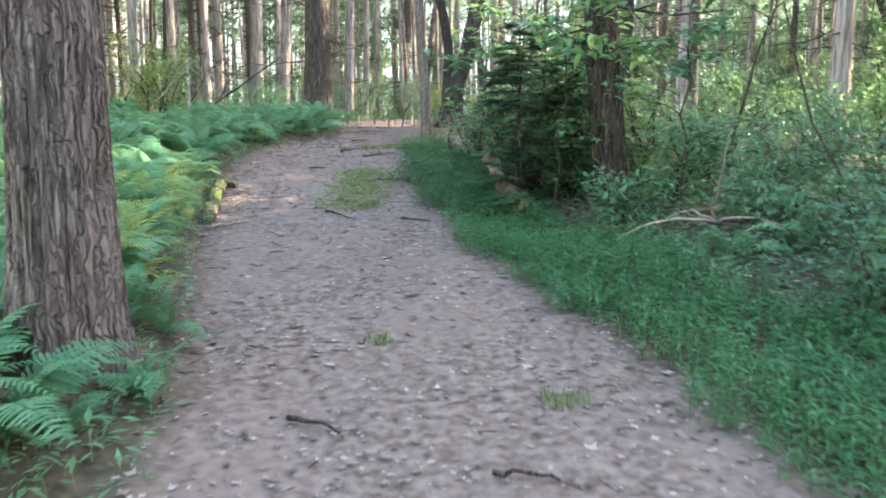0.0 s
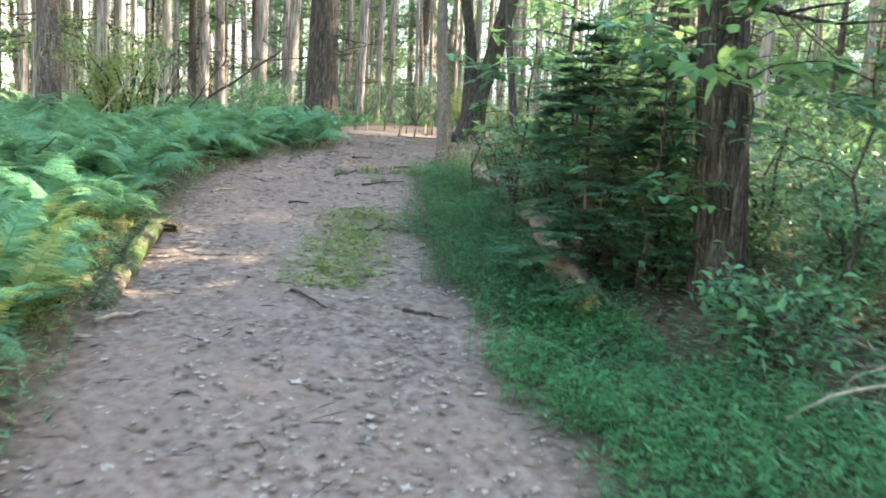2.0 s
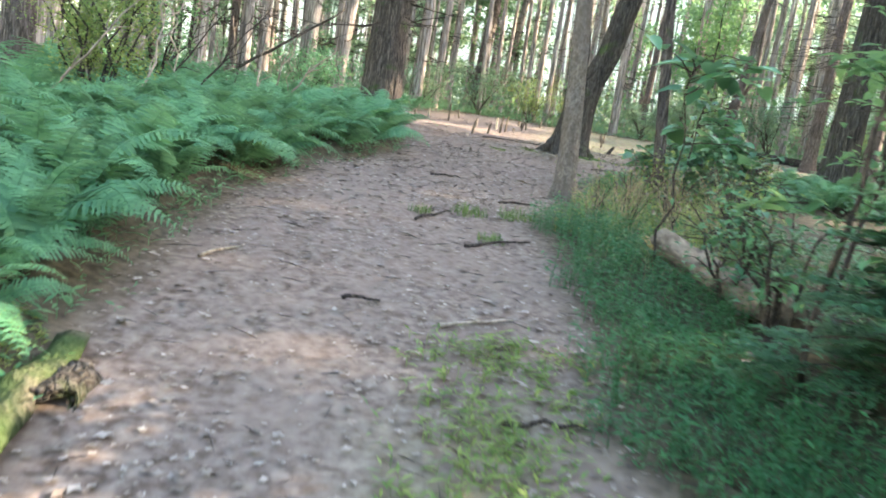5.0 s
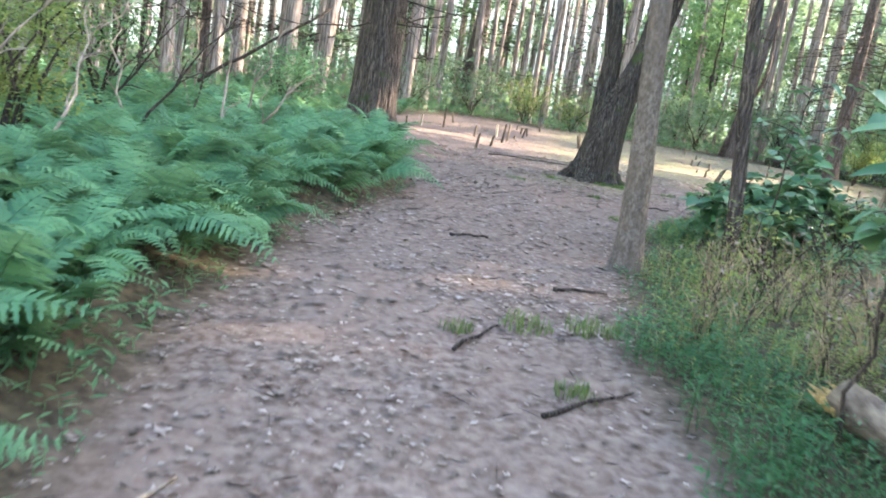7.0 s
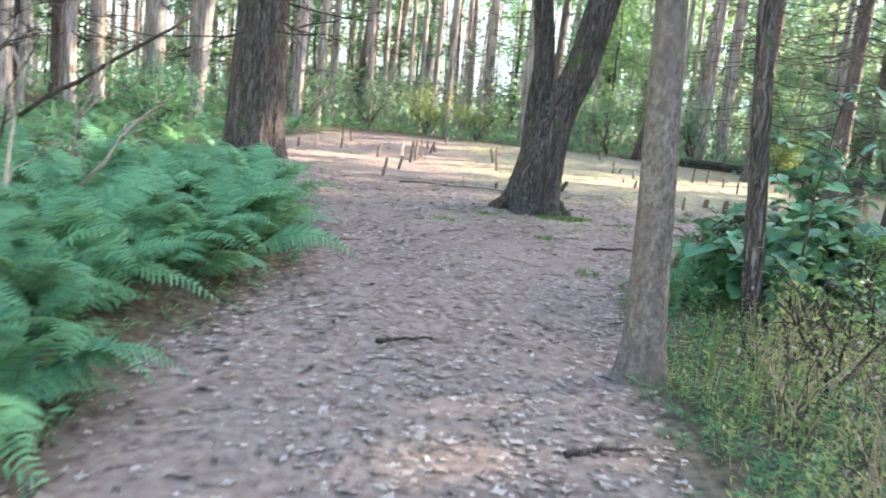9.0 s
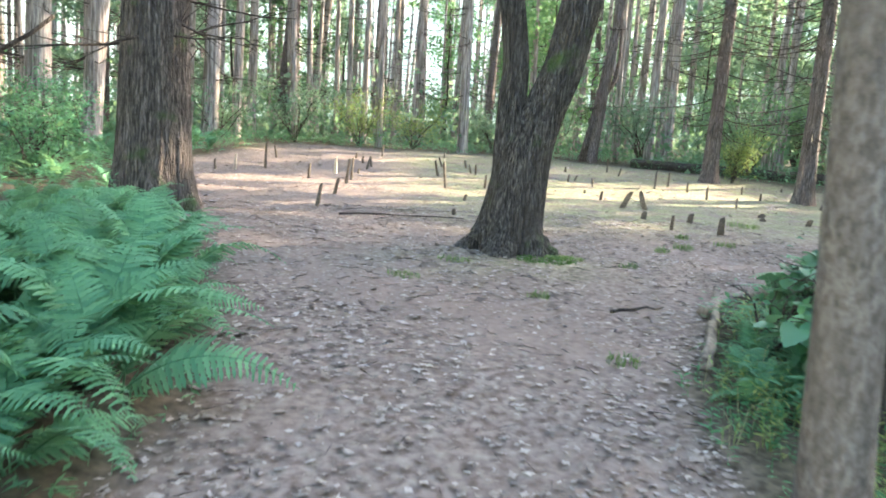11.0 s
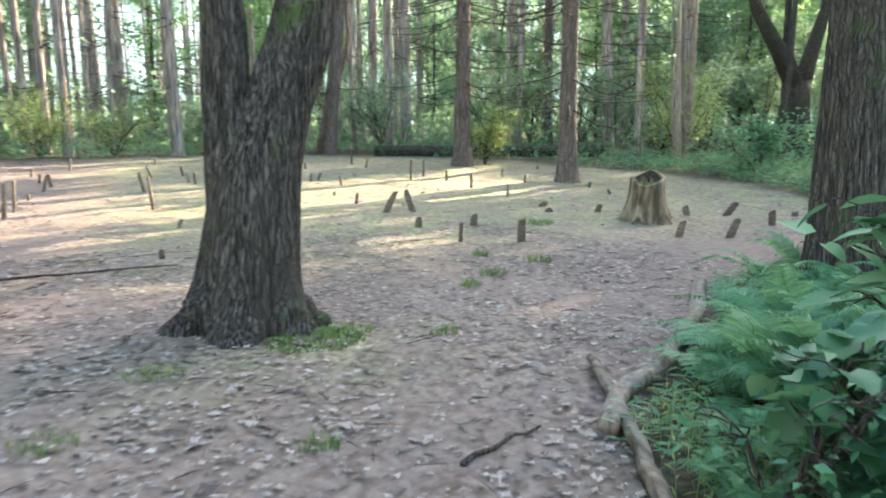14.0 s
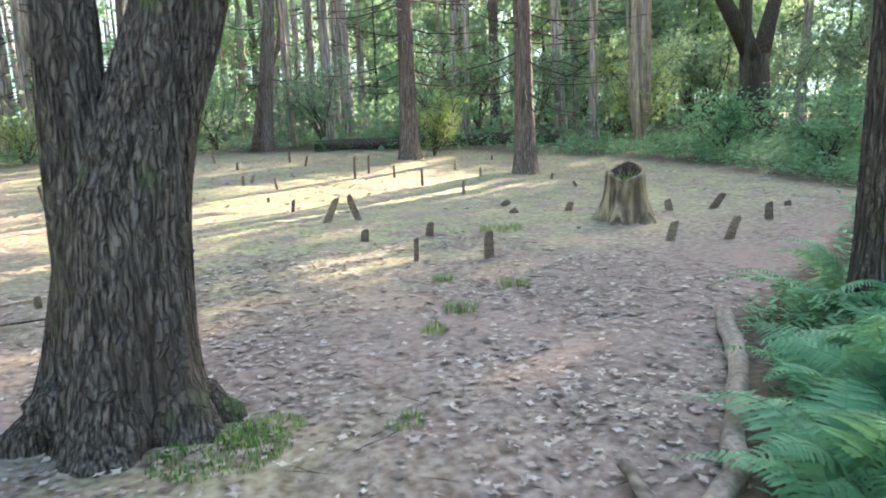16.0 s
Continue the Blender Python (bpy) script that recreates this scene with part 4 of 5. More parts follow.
def frond_mesh(seed, length, pairs, mat, rise=0.6):
    """One frond rising and arching over at its tip: a midrib with many narrow lobed pinnae."""
    r = np.random.default_rng(seed)
    t = np.linspace(0, 1, 14)
    mid = np.stack([length * (0.35 * t + 0.5 * t * t), 0.05 * length * np.sin(3 * t + seed), length * rise * (1.75 * t - 1.05 * t ** 2.4)], 1)
    pcs = [tube(mid, np.linspace(0.005, 0.0012, 14), 4, seed, cap=False)]
    P, D, N, L = [], [], [], []
    for k in range(pairs):
        u = 0.14 + 0.85 * k / (pairs - 1)
        c, c2 = (np.array([np.interp(w, t, mid[:, i]) for i in range(3)]) for w in (u - 0.02, min(u + 0.02, 1)))
        fw = unit(c2 - c)
        side = unit(np.cross([0, 0, 1.0], fw))
        nm = np.cross(fw, side)
        plen = length * 0.21 * min(1.0, 0.45 + 2.2 * (u - 0.14)) * (1 - max(0, u - 0.3) / 0.72) ** 0.75 * r.uniform(0.9, 1.1) + 0.012
        for sgn in (-1, 1):
            P.append(c), D.append(unit(side * sgn + fw * 0.35 + nm * r.uniform(-0.12, 0.16))), N.append(nm + r.normal(0, 0.1, 3)), L.append(plen)
    L = np.array(L)
    pcs.append(pinnae(P, D, N, L, 0.008 + L * 0.3 * 16 / pairs))
    return mesh_of("frond", *join(*pcs), mat)


FRONDS = [frond_mesh(s, ln, 27, FERN, ar) for s, ln, ar in ((1, 0.78, 0.6), (2, 0.68, 0.78), (3, 0.84, 0.5), (4, 0.6, 0.85), (11, 0.74, 0.7))]
FRONDS_FAR = [frond_mesh(s, ln, 13, FERN, ar) for s, ln, ar in ((5, 0.8, 0.6), (6, 0.7, 0.75), (7, 0.85, 0.5))]
FRONDS_SUNLIT = [frond_mesh(s, ln, 24, FERN_SUNLIT, ar) for s, ln, ar in ((8, 0.66, 0.6), (9, 0.7, 0.7))]


def fern(x, y, size, fronds, count, label):
    root = new("fern")
    root.matrix_basis = place(x, y, 0.01, random.uniform(0, 6.28), size)
    tagged(root, label, "fern", "ferns of the wood")
    for k in range(count):
        m = Matrix.Rotation(k * 6.283 / count + random.uniform(-0.35, 0.35), 4, "Z") @ Matrix.Rotation(radians(random.uniform(-22, 26)), 4, "Y") @ Matrix.Rotation(radians(random.uniform(-28, 28)), 4, "X") @ Matrix.Scale(random.uniform(0.7, 1.15), 4)
        part("frond", random.choice(fronds), root, at=m)
    return root


def fern_patch(n, xs, ys, gap, sizes, fronds, count, label, keep=None, tries=6000):
    spots = []
    for _ in range(tries):
        x, y = random.uniform(*xs), random.uniform(*ys)
        if x > left_edge(y) - 0.3 and x < right_edge(y) + 0.3:
            continue
        if keep and not keep(x, y):
            continue
        if any((x - a) ** 2 + (y - b) ** 2 < gap * gap for a, b in spots + FERN_AT) or any((x - a) ** 2 + (y - b) ** 2 < 0.12 for a, b in taken):
            continue
        spots.append((x, y))
        fern(x, y, random.uniform(*sizes), fronds, count, label)
        if len(spots) >= n:
            break
    FERN_AT.extend(spots)


def far_fern_bed(n, xs, ys, gap, sizes, keep, label):
    """Ferns too far off to tell apart, as one bed."""
    spots, pcs = [], []
    data = [(np.array([v.co[:] for v in m.vertices]), np.array([p.vertices[:] for p in m.polygons])) for m in FRONDS_FAR]
    for _ in range(6000):
        x, y = random.uniform(*xs), random.uniform(*ys)
        if x > left_edge(y) - 0.2 or (keep and not keep(x, y)) or any((x - a) ** 2 + (y - b) ** 2 < gap * gap for a, b in spots + FERN_AT):
            continue
        spots.append((x, y))
        base = place(x, y, 0.01, random.uniform(0, 6.28), random.uniform(*sizes))
        for k in range(7):
            m = np.array(base @ Matrix.Rotation(k * 0.9 + random.uniform(-0.3, 0.3), 4, "Z") @ Matrix.Rotation(radians(random.uniform(-22, 26)), 4, "Y"))
            v, f = random.choice(data)
            pcs.append((v @ m[:3, :3].T + m[:3, 3], f))
        if len(spots) >= n:
            break
    tagged(new("fern_bed", mesh_of("fern_bed", *join(*pcs), FERN)), label, "ferns", kind="stuff")


FERN_AT = []
LUSH = "lush green fern with arching lacy fronds beside the path"
fern_patch(55, (-3.9, -1.6), (2.4, 9.5), 0.29, (0.65, 0.95), FRONDS, 7, LUSH, lambda x, y: x > left_edge(y) - 1.5)
fern_patch(135, (-5.2, -2.2), (9.3, 18.5), 0.27, (0.8, 1.15), FRONDS, 8, LUSH, lambda x, y: x > left_edge(y) - 1.9)
fern_patch(26, (-4.4, -2.3), (18.5, 21.8), 0.3, (0.6, 0.9), FRONDS, 7, LUSH, lambda x, y: x > left_edge(y) - 1.9)
far_fern_bed(130, (-9, -3.0), (3, 21), 0.4, (0.9, 1.25), None, "dense bed of green ferns on the bank")
fern_patch(22, (-3.2, -1.7), (4.0, 8.0), 0.16, (0.6, 0.85), FRONDS_SUNLIT, 7, "fern with sunlight put into its yellow-green colour", lambda x, y: x > left_edge(y) - 1.0)
FERN_AT.clear()
for x, y, s in ((-1.5, 2.85, 0.34), (-1.32, 3.3, 0.5), (-1.75, 2.8, 0.36), (-2.05, 2.9, 0.4), (-1.5, 4.1, 0.5), (-2.4, 3.5, 0.6)):
    fern(x, y, s, FRONDS, 7, "fern at the foot of a large tree")
fern_patch(40, (1.9, 4.8), (17.5, 20), 0.22, (0.75, 1.0), FRONDS, 8, "broad green fern behind the bleached log", lambda x, y: x > right_edge(y) + 0.62)
for x, y, q in ((0.78, 17.1, 0.45), (1.02, 17.45, 0.5), (1.25, 17.7, 0.52), (1.55, 17.9, 0.52), (1.65, 17.6, 0.66), (1.95, 17.95, 0.62), (2.3, 18.2, 0.66), (2.6, 18.45, 0.7), (2.1, 17.65, 0.75), (0.6, 16.75, 0.42), (0.88, 16.85, 0.45)):
    fern(x, y, q, FRONDS, 9, "broad green fern growing beside the crooked log")
far_fern_bed(60, (-9, -3.6), (23.5, 36), 0.45, (0.7, 1.0), lambda x, y: x < left_edge(y) - 0.3, "low green ferns along the clearing's edge")
fern_patch(8, (1.9, 4.2), (4.6, 8.5), 0.5, (0.6, 0.85), FRONDS, 6, "single fern among dark undergrowth")

# ---- low greenery ----


def scatter(n, xs, ys, keep):
    x, y = rng.uniform(*xs, n), rng.uniform(*ys, n)
    k = keep(x, y)
    return x[k], y[k]


def stilt_grass(name, label, xs, ys, n, keep, height, leaf, mat=GRASS, per=7):
    """A bed of leafy grass: thin stems with lance-shaped leaves spreading to all sides."""
    x, y = scatter(n, xs, ys, keep)
    h = height * rng.uniform(0.55, 1.15, len(x)) * (0.75 + 0.3 * np.sin(x * 3.1 + y * 1.3) * np.sin(y * 2.2))
    base = np.stack([x, y, land(x, y) - 0.01], 1)
    lean = rng.normal(0, 0.3, (len(x), 3)) * [1, 1, 0]
    P, D, N, L = [], [], [], []
    for k in range(per):
        s = (k + 1.2) / (per + 0.4)
        p = base + (lean * s * s + [0, 0, 1.0] * np.array(s)) * h[:, None]
        az = rng.uniform(0, 6.283, len(x))
        P.append(p), D.append(np.stack([np.cos(az), np.sin(az), rng.uniform(-0.15, 0.5, len(x))], 1)), N.append(rng.normal(0, 0.25, (len(x), 3)) + [0, 0, 1.0]), L.append(leaf * rng.uniform(0.6, 1.2, len(x)))
    P, D, N, L = np.concatenate(P), np.concatenate(D), np.concatenate(N), np.concatenate(L)
    a = simple_leaves(P, D, N, L, L * 0.24)
    b = blades(base, lean + rng.normal(0, 0.01, lean.shape), h, 0.004, 0.25)
    ob = new(name, mesh_of(name, *join(a, b), mat))
    return tagged(ob, label, "grass", kind="stuff")


def right_strip(lo, hi):
    def keep(x, y):
        ragged = lo + 0.1 * np.sin(3.7 * y) + 0.07 * np.sin(9.1 * y + 1) + np.abs(rng.normal(0, 0.12, len(x)))
        return (x > right_edge(y) + ragged) & (x < right_edge(y) + hi + 0.2 * np.sin(2.3 * y))
    return keep


stilt_grass("leafy_grass", "dense bed of bright green leafy grass along the path", (0.0, 4.0), (0.2, 7.4), 15000, lambda x, y: right_strip(-0.12, 1.35)(x, y) & (x < right_edge(y) + 1.35 - 0.45 * step((y - 5.8) / 1.0)), 0.29, 0.06)
stilt_grass("leafy_grass", "mound of green leafy grass at the bend of the path", (-1.0, 1.4), (7.2, 13.2), 8000, lambda x, y: right_strip(-0.08, 0.95)(x, y) & (rng.uniform(0, 1, len(x)) < 1.25 - 0.05 * y), 0.32, 0.058)
stilt_grass("leafy_grass", "low green grass at the foot of the slender grey tree", (-0.9, 1.6), (12.8, 17.6), 1500, right_strip(0.0, 1.2), 0.15, 0.06)
stilt_grass("sparse_grass", "thin green grass growing in the middle of the path", (-1.35, -0.45), (7.7, 10.2), 1100, lambda x, y: rng.uniform(0, 1, len(x)) < np.exp(-((x + 0.9) / 0.28) ** 2), 0.1, 0.06, TUFT, 4)


def tuft(x, y, r, n, h, mat, name, label):
    a, q = rng.uniform(0, 6.283, n), r * np.sqrt(rng.uniform(0, 1, n))
    px_, py_ = x + q * np.cos(a), y + q * np.sin(a) * 0.8
    p = np.stack([px_, py_, land(px_, py_) - 0.005], 1)
    ob = new(name, mesh_of(name, *blades(p, rng.normal(0, 1, (n, 3)), h * rng.uniform(0.5, 1.2, n), 0.006, rng.uniform(0.2, 0.8, n)), mat))
    return tagged(ob, label, "grass", "grass tufts", kind="stuff")


tuft(0.58, 20.15, 0.3, 700, 0.045, MOSS, "grass_tuft", "bright green short grass at the foot of the forked tree")
tuft(0.78, 20.25, 0.2, 420, 0.045, TUFT, "grass_tuft", "bright green short grass at the foot of the forked tree")
for x, y, r, h in ((-1.55, 12.9, 0.1, 0.1), (-1.15, 13.1, 0.16, 0.12), (-0.75, 13.2, 0.18, 0.13), (-0.95, 12.3, 0.12, 0.09), (2.6, 21.3, 0.12, 0.1), (3.0, 22.1, 0.1, 0.09), (2.2, 21.0, 0.1, 0.08), (3.3, 21.6, 0.15, 0.08),
                   (1.3, 19.9, 0.1, 0.06), (-0.9, 19.4, 0.14, 0.06), (0.1, 18.9, 0.1, 0.06), (-0.35, 20.0, 0.16, 0.06), (4.8, 23.6, 0.25, 0.08), (0.15, 17.4, 0.12, 0.06), (0.55, 3.3, 0.12, 0.08), (-0.35, 4.1, 0.1, 0.06)):
    tuft(x, y, r, int(700 * r), h, TUFT, "grass_tuft", "small tuft of yellow-green grass in the leaf litter")
ferny = lambda x, y: (x < left_edge(y) - 0.05) & (x > left_edge(y) - 3.5)
stilt_grass("path_edge_weeds", "small green weeds along the foot of the fern bank", (-3.4, -1), (2, 20), 2600, lambda x, y: (x < left_edge(y) + 0.1 - np.abs(rng.normal(0, 0.1, len(x)))) & (x > left_edge(y) - 0.6), 0.13, 0.06, FERN, 4)
stilt_grass("bank_undergrowth", "low dark undergrowth between the ferns of the bank", (-7, -1), (1.5, 21), 4200, ferny, 0.22, 0.1, FERN, 5)

stilt_grass("bank_moss", "yellow-green moss and tiny plants on the bank's edge", (-3.2, -1.8), (6.4, 9.6), 2600, lambda x, y: (x < left_edge(y) - 0.06 - np.abs(rng.normal(0, 0.08, len(x)))) & (x > left_edge(y) - 0.5), 0.08, 0.045, YELLOWISH, 4)

# dry grass and light weeds in the sunny gap by the slender tree
x, y = scatter(1500, (-0.6, 3.2), (11.6, 19), right_strip(0.1, 1.9))
ob = new("dry_weeds", mesh_of("dry_weeds", *blades(np.stack([x, y, land(x, y)], 1), rng.normal(0, 1, (len(x), 3)), rng.uniform(0.05, 0.32, len(x)), 0.004, rng.uniform(0.2, 0.9, len(x))), DRY))
tagged(ob, "dry straw-coloured weeds and stalks beside the path", "weeds", kind="stuff")
stilt_grass("weeds", "yellow-green weeds in the sunny gap beside the path", (-0.5, 3.0), (12.3, 18.5), 3000, right_strip(0.15, 2.0), 0.24, 0.055, YELLOWISH, 6)

border = lambda x, y: (((x < left_edge(y) - 0.1) & (y < 36.5)) | ((x > right_edge(y) + 0.1) & (y < 36)) | (y > 37)) & (rng.uniform(0, 1, len(x)) < 0.45 + 0.55 * np.sin(x * 1.1 + y * 0.7) ** 2)
stilt_grass("edge_undergrowth", "low green plants round the edge of the clearing", (-9, 17), (21.5, 43), 9000, border, 0.45, 0.16, FERN, 5)
stilt_grass("edge_undergrowth", "dense low green plants under the trees beside the clearing", (5, 17), (19.5, 31), 5200, lambda x, y: x > right_edge(y) + 0.15, 0.5, 0.14, FERN, 5)
stilt_grass("dark_undergrowth", "dark leafy undergrowth under shrubs and saplings", (0.8, 6.5), (2.5, 13.5), 5200, lambda x, y: right_strip(0.9, 5.5)(x, y) & (np.hypot((x - 1.35) / 0.75, (y - 7.3) / 0.6) > 0.45), 0.38, 0.1, BROAD, 5)

stilt_grass("log_undergrowth", "low green plants behind the bleached log", (0.6, 5.2), (16.4, 20), 2600, right_strip(0.12, 2.4), 0.24, 0.09, FERN, 5)

# ---- shrubs and saplings ----


def shrub(x, y, height, spread, n, leaf, mat, label, stems=6, seed=0, name="shrub", flat=0.5, low=0.15, bark_mat=None, width=0.55, shape=None):
    """Branching stems from one foot, leaves along and at the ends of the twigs."""
    r = np.random.default_rng(seed + 500)
    root = new(name)
    root.matrix_basis = place(x, y, 0.02)
    tagged(root, label, "shrub")
    pcs, ends = [], []
    for i in range(stems):
        az = r.uniform(0, 6.283)
        top = np.array([math.cos(az) * spread * r.uniform(0.3, 1), math.sin(az) * spread * r.uniform(0.3, 1), height * r.uniform(0.65, 1)])
        pts = curve_points((0, 0, 0), top, 7, 0.08 * height, 0.03 * height, i + seed)
        pcs = [tube(pts, np.linspace(0.010 + 0.006 * height, 0.003, 7), 5, i, cap=False)]
        for k in range(7):
            q = pts[r.integers(2, 7)]
            e = unit(r.normal(0, 1, 3) * [1, 1, flat] + [math.cos(az) * 0.6, math.sin(az) * 0.6, 0.1]) * spread * r.uniform(0.25, 0.6)
            tw = curve_points(q, q + e, 4, 0.02, 0.01, k)
            pcs.append(tube(tw, np.linspace(0.005, 0.002, 4), 4, k, cap=False))
            ends.append(tw)
        part("stem", mesh_of("stem", *join(*pcs), bark_mat or BARK_TWIG), root)
    e = np.array(ends)
    pick, at = r.integers(0, len(e), n), r.integers(0, 4, n)
    p = e[pick, at] + r.normal(0, 0.05 + 0.05 * spread, (n, 3))
    p = p[p[:, 2] > low * height * r.uniform(0.2, 1, n)]
    m = len(p)
    d = r.normal(0, 1, (m, 3)) * [1, 1, 0.35] + [0, 0, -0.15]
    ln = leaf * r.uniform(0.55, 1.2, m)
    part("foliage", mesh_of("foliage", *(shape or leaves)(p, d, r.normal(0, 0.3, (m, 3)) + [0, 0, 1.0], ln, ln * width), mat), root)
    return root


def hemlock(x, y, height, spread, label, seed=0):
    """A young conifer with flat drooping sprays of needles."""
    r = np.random.default_rng(seed + 900)
    root = new("hemlock_sapling")
    root.matrix_basis = place(x, y, 0.02)
    tagged(root, label, "conifer")
    part("trunk", mesh_of("trunk", *tube(curve_points((0, 0, -0.05), (0.05, 0, height), 9, 0, 0.01, seed), np.linspace(0.028, 0.005, 9), 8, seed), BARK_TWIG, True), root)
    P, D, N, L = [], [], [], []
    for i in range(62):
        z = height * r.uniform(0.1, 0.98)
        az, ln = r.uniform(0, 6.283), spread * (1.08 - z / height) ** 0.7 * r.uniform(0.5, 1.1)
        d = np.array([math.cos(az), math.sin(az), 0.12])
        pts = curve_points((0, 0, z), np.array([0, 0, z]) + d * ln + [0, 0, -0.22 * ln], 6, 0.06 * ln, 0.01, i)
        part("branch", mesh_of("branch", *tube(pts, np.linspace(0.009, 0.002, 6), 4, i, cap=False), BARK_TWIG), root)
        side = np.array([-math.sin(az), math.cos(az), 0])
        for k in range(int(16 * ln) + 5):
            u = r.uniform(0.15, 1)
            q = np.array([np.interp(u, np.linspace(0, 1, 6), pts[:, c]) for c in range(3)])
            e = unit(side * r.choice((-1, 1)) + d * r.uniform(0.3, 1.2) + [0, 0, -0.15]) * ln * 0.38 * (1.1 - u * 0.6)
            for s in np.linspace(0.1, 1, 9):
                for g in (-1, 1):
                    P.append(q + e * s), D.append(unit(e) * 0.6 + np.cross(unit(e), [0, 0, 1.0]) * g + r.normal(0, 0.15, 3)), N.append(r.normal(0, 0.2, 3) + [0, 0, 1.0]), L.append(r.uniform(0.04, 0.07))
    part("needles", mesh_of("needles", *simple_leaves(P, D, N, np.array(L), np.array(L) * 0.42), NEEDLE), root, "dark green flat needles")
    return root


hemlock(0.78, 7.85, 1.85, 0.8, "dark green hemlock sapling in front of a broken log", 5)
hemlock(1.35, 8.0, 1.7, 0.85, "dark green bushy hemlock beside a pine trunk", 6)
hemlock(1.15, 8.9, 1.7, 0.8, "dark green young hemlock leaning over a broken log", 1)
hemlock(1.8, 9.9, 2.6, 1.1, "dark green young hemlock among shrubs", 2)
hemlock(2.6, 10.6, 1.7, 0.9, "low dark hemlock among shrubs", 3)
hemlock(0.95, 9.9, 1.5, 0.8, "small dark green hemlock beside the path", 4)


def sapling(x, y, height, n, leaf, label, mat, seed, lean=(0.1, 0), low=0.32, spread=0.7):
    """A thin whip with a few long twigs and layered broad leaves."""
    r = np.random.default_rng(seed + 300)
    root = new("sapling")
    root.matrix_basis = place(x, y, 0.02)
    tagged(root, label, "sapling")
    main = curve_points((0, 0, -0.05), (lean[0] * height, lean[1] * height, height), 9, 0, 0.025, seed)
    part("trunk", mesh_of("trunk", *tube(main, np.linspace(0.006 + 0.005 * height, 0.003, 9), 7, seed), BARK_TWIG, True), root)
    P = []
    for i in range(15):
        u = r.uniform(low, 1)
        q = np.array([np.interp(u, np.linspace(0, 1, 9), main[:, c]) for c in range(3)])
        az = r.uniform(0, 6.283)
        tw = curve_points(q, q + np.array([math.cos(az), math.sin(az), r.uniform(-0.05, 0.35)]) * spread * r.uniform(0.5, 1.1), 5, 0.05, 0.015, i)
        part("twig", mesh_of("twig", *tube(tw, np.linspace(0.006, 0.002, 5), 4, i, cap=False), BARK_TWIG), root)
        P.append(tw[1:])
    P = np.concatenate(P)
    p = P[r.integers(0, len(P), n)] + r.normal(0, 0.06, (n, 3)) * [1, 1, 0.4]
    ln = leaf * r.uniform(0.6, 1.2, n)
    part("foliage", mesh_of("foliage", *round_leaves(p, r.normal(0, 1, (n, 3)) * [1, 1, 0.25] + [0, 0, -0.1], r.normal(0, 0.22, (n, 3)) + [0, 0, 1.0], ln, ln * 0.62), mat), root)
    return root


THIN = "thin sapling with layers of fresh green leaves"
sapling(0.55, 10.2, 2.6, 330, 0.1, THIN, YOUNG, 1, (0.05, 0))
sapling(1.3, 8.2, 2.9, 300, 0.11, "dark forked sapling rising out of the hemlock", YOUNG, 2, (0.25, 0.05), 0.5, 0.9)
sapling(1.9, 8.6, 3.0, 320, 0.11, THIN, YOUNG, 3, (0.05, 0.1), 0.4, 0.9)
sapling(1.25, 11.6, 2.4, 260, 0.09, THIN, YOUNG, 5, (0.1, 0))
sapling(2.1, 12.6, 2.8, 300, 0.09, THIN, YOUNG, 6, (0, 0.1))
sapling(1.5, 6.9, 2.2, 220, 0.12, "sapling with broad leaves in front of a dark pine trunk", YOUNG, 7, (0.0, 0.05), 0.6, 0.7)
sapling(2.9, 8.2, 3.1, 25, 0.08, "bare dark sapling arching over the undergrowth", YOUNG, 9, (0.28, 0.0), 0.5, 0.5)
sapling(2.15, 17.7, 1.0, 46, 0.19, "sapling with large pale blue-green leaves among ferns", BROAD, 14, (-0.05, 0.0), 0.6, 0.4)
sapling(0.2, 12.05, 1.45, 40, 0.2, "sapling with large drooping leaves beside the path", BROAD, 15, (0.0, 0.0), 0.6, 0.45)
sapling(1.3, 16.3, 1.7, 60, 0.14, "young sapling with few broad leaves beside a thin tree", BROAD, 10, (0.1, 0.0), 0.5, 0.5)

for i, (x, y, h, s) in enumerate(((2.75, 5.9, 0.45, 0.45), (2.9, 7.0, 0.6, 0.55), (3.4, 6.0, 0.6, 0.6), (2.0, 8.0, 0.5, 0.5), (1.5, 6.4, 0.45, 0.4), (3.6, 7.8, 0.7, 0.6), (3.0, 5.0, 0.5, 0.5), (2.5, 4.2, 0.45, 0.45),
                                  (1.6, 10.4, 0.7, 0.6), (4.2, 6.8, 0.7, 0.7), (4.4, 8.8, 0.8, 0.7), (3.5, 9.6, 0.8, 0.7), (2.6, 11.5, 0.7, 0.6), (5.4, 9.5, 0.9, 0.8), (5.0, 7.4, 0.7, 0.7), (3.4, 3.6, 0.5, 0.5), (1.35, 7.9, 0.6, 0.45), (1.2, 10.0, 0.7, 0.5), (2.2, 7.3, 0.7, 0.5), (2.7, 7.9, 0.8, 0.6), (3.2, 8.7, 0.9, 0.7), (2.2, 9.6, 0.9, 0.6), (1.9, 11.2, 0.9, 0.6), (3.9, 10.8, 1.0, 0.7), (5.6, 11.6, 1.1, 0.8))):
    shrub(x, y, h * 1.15, s, 620, 0.08, BROAD, "low leafy shrub in the dark undergrowth", 5, i)
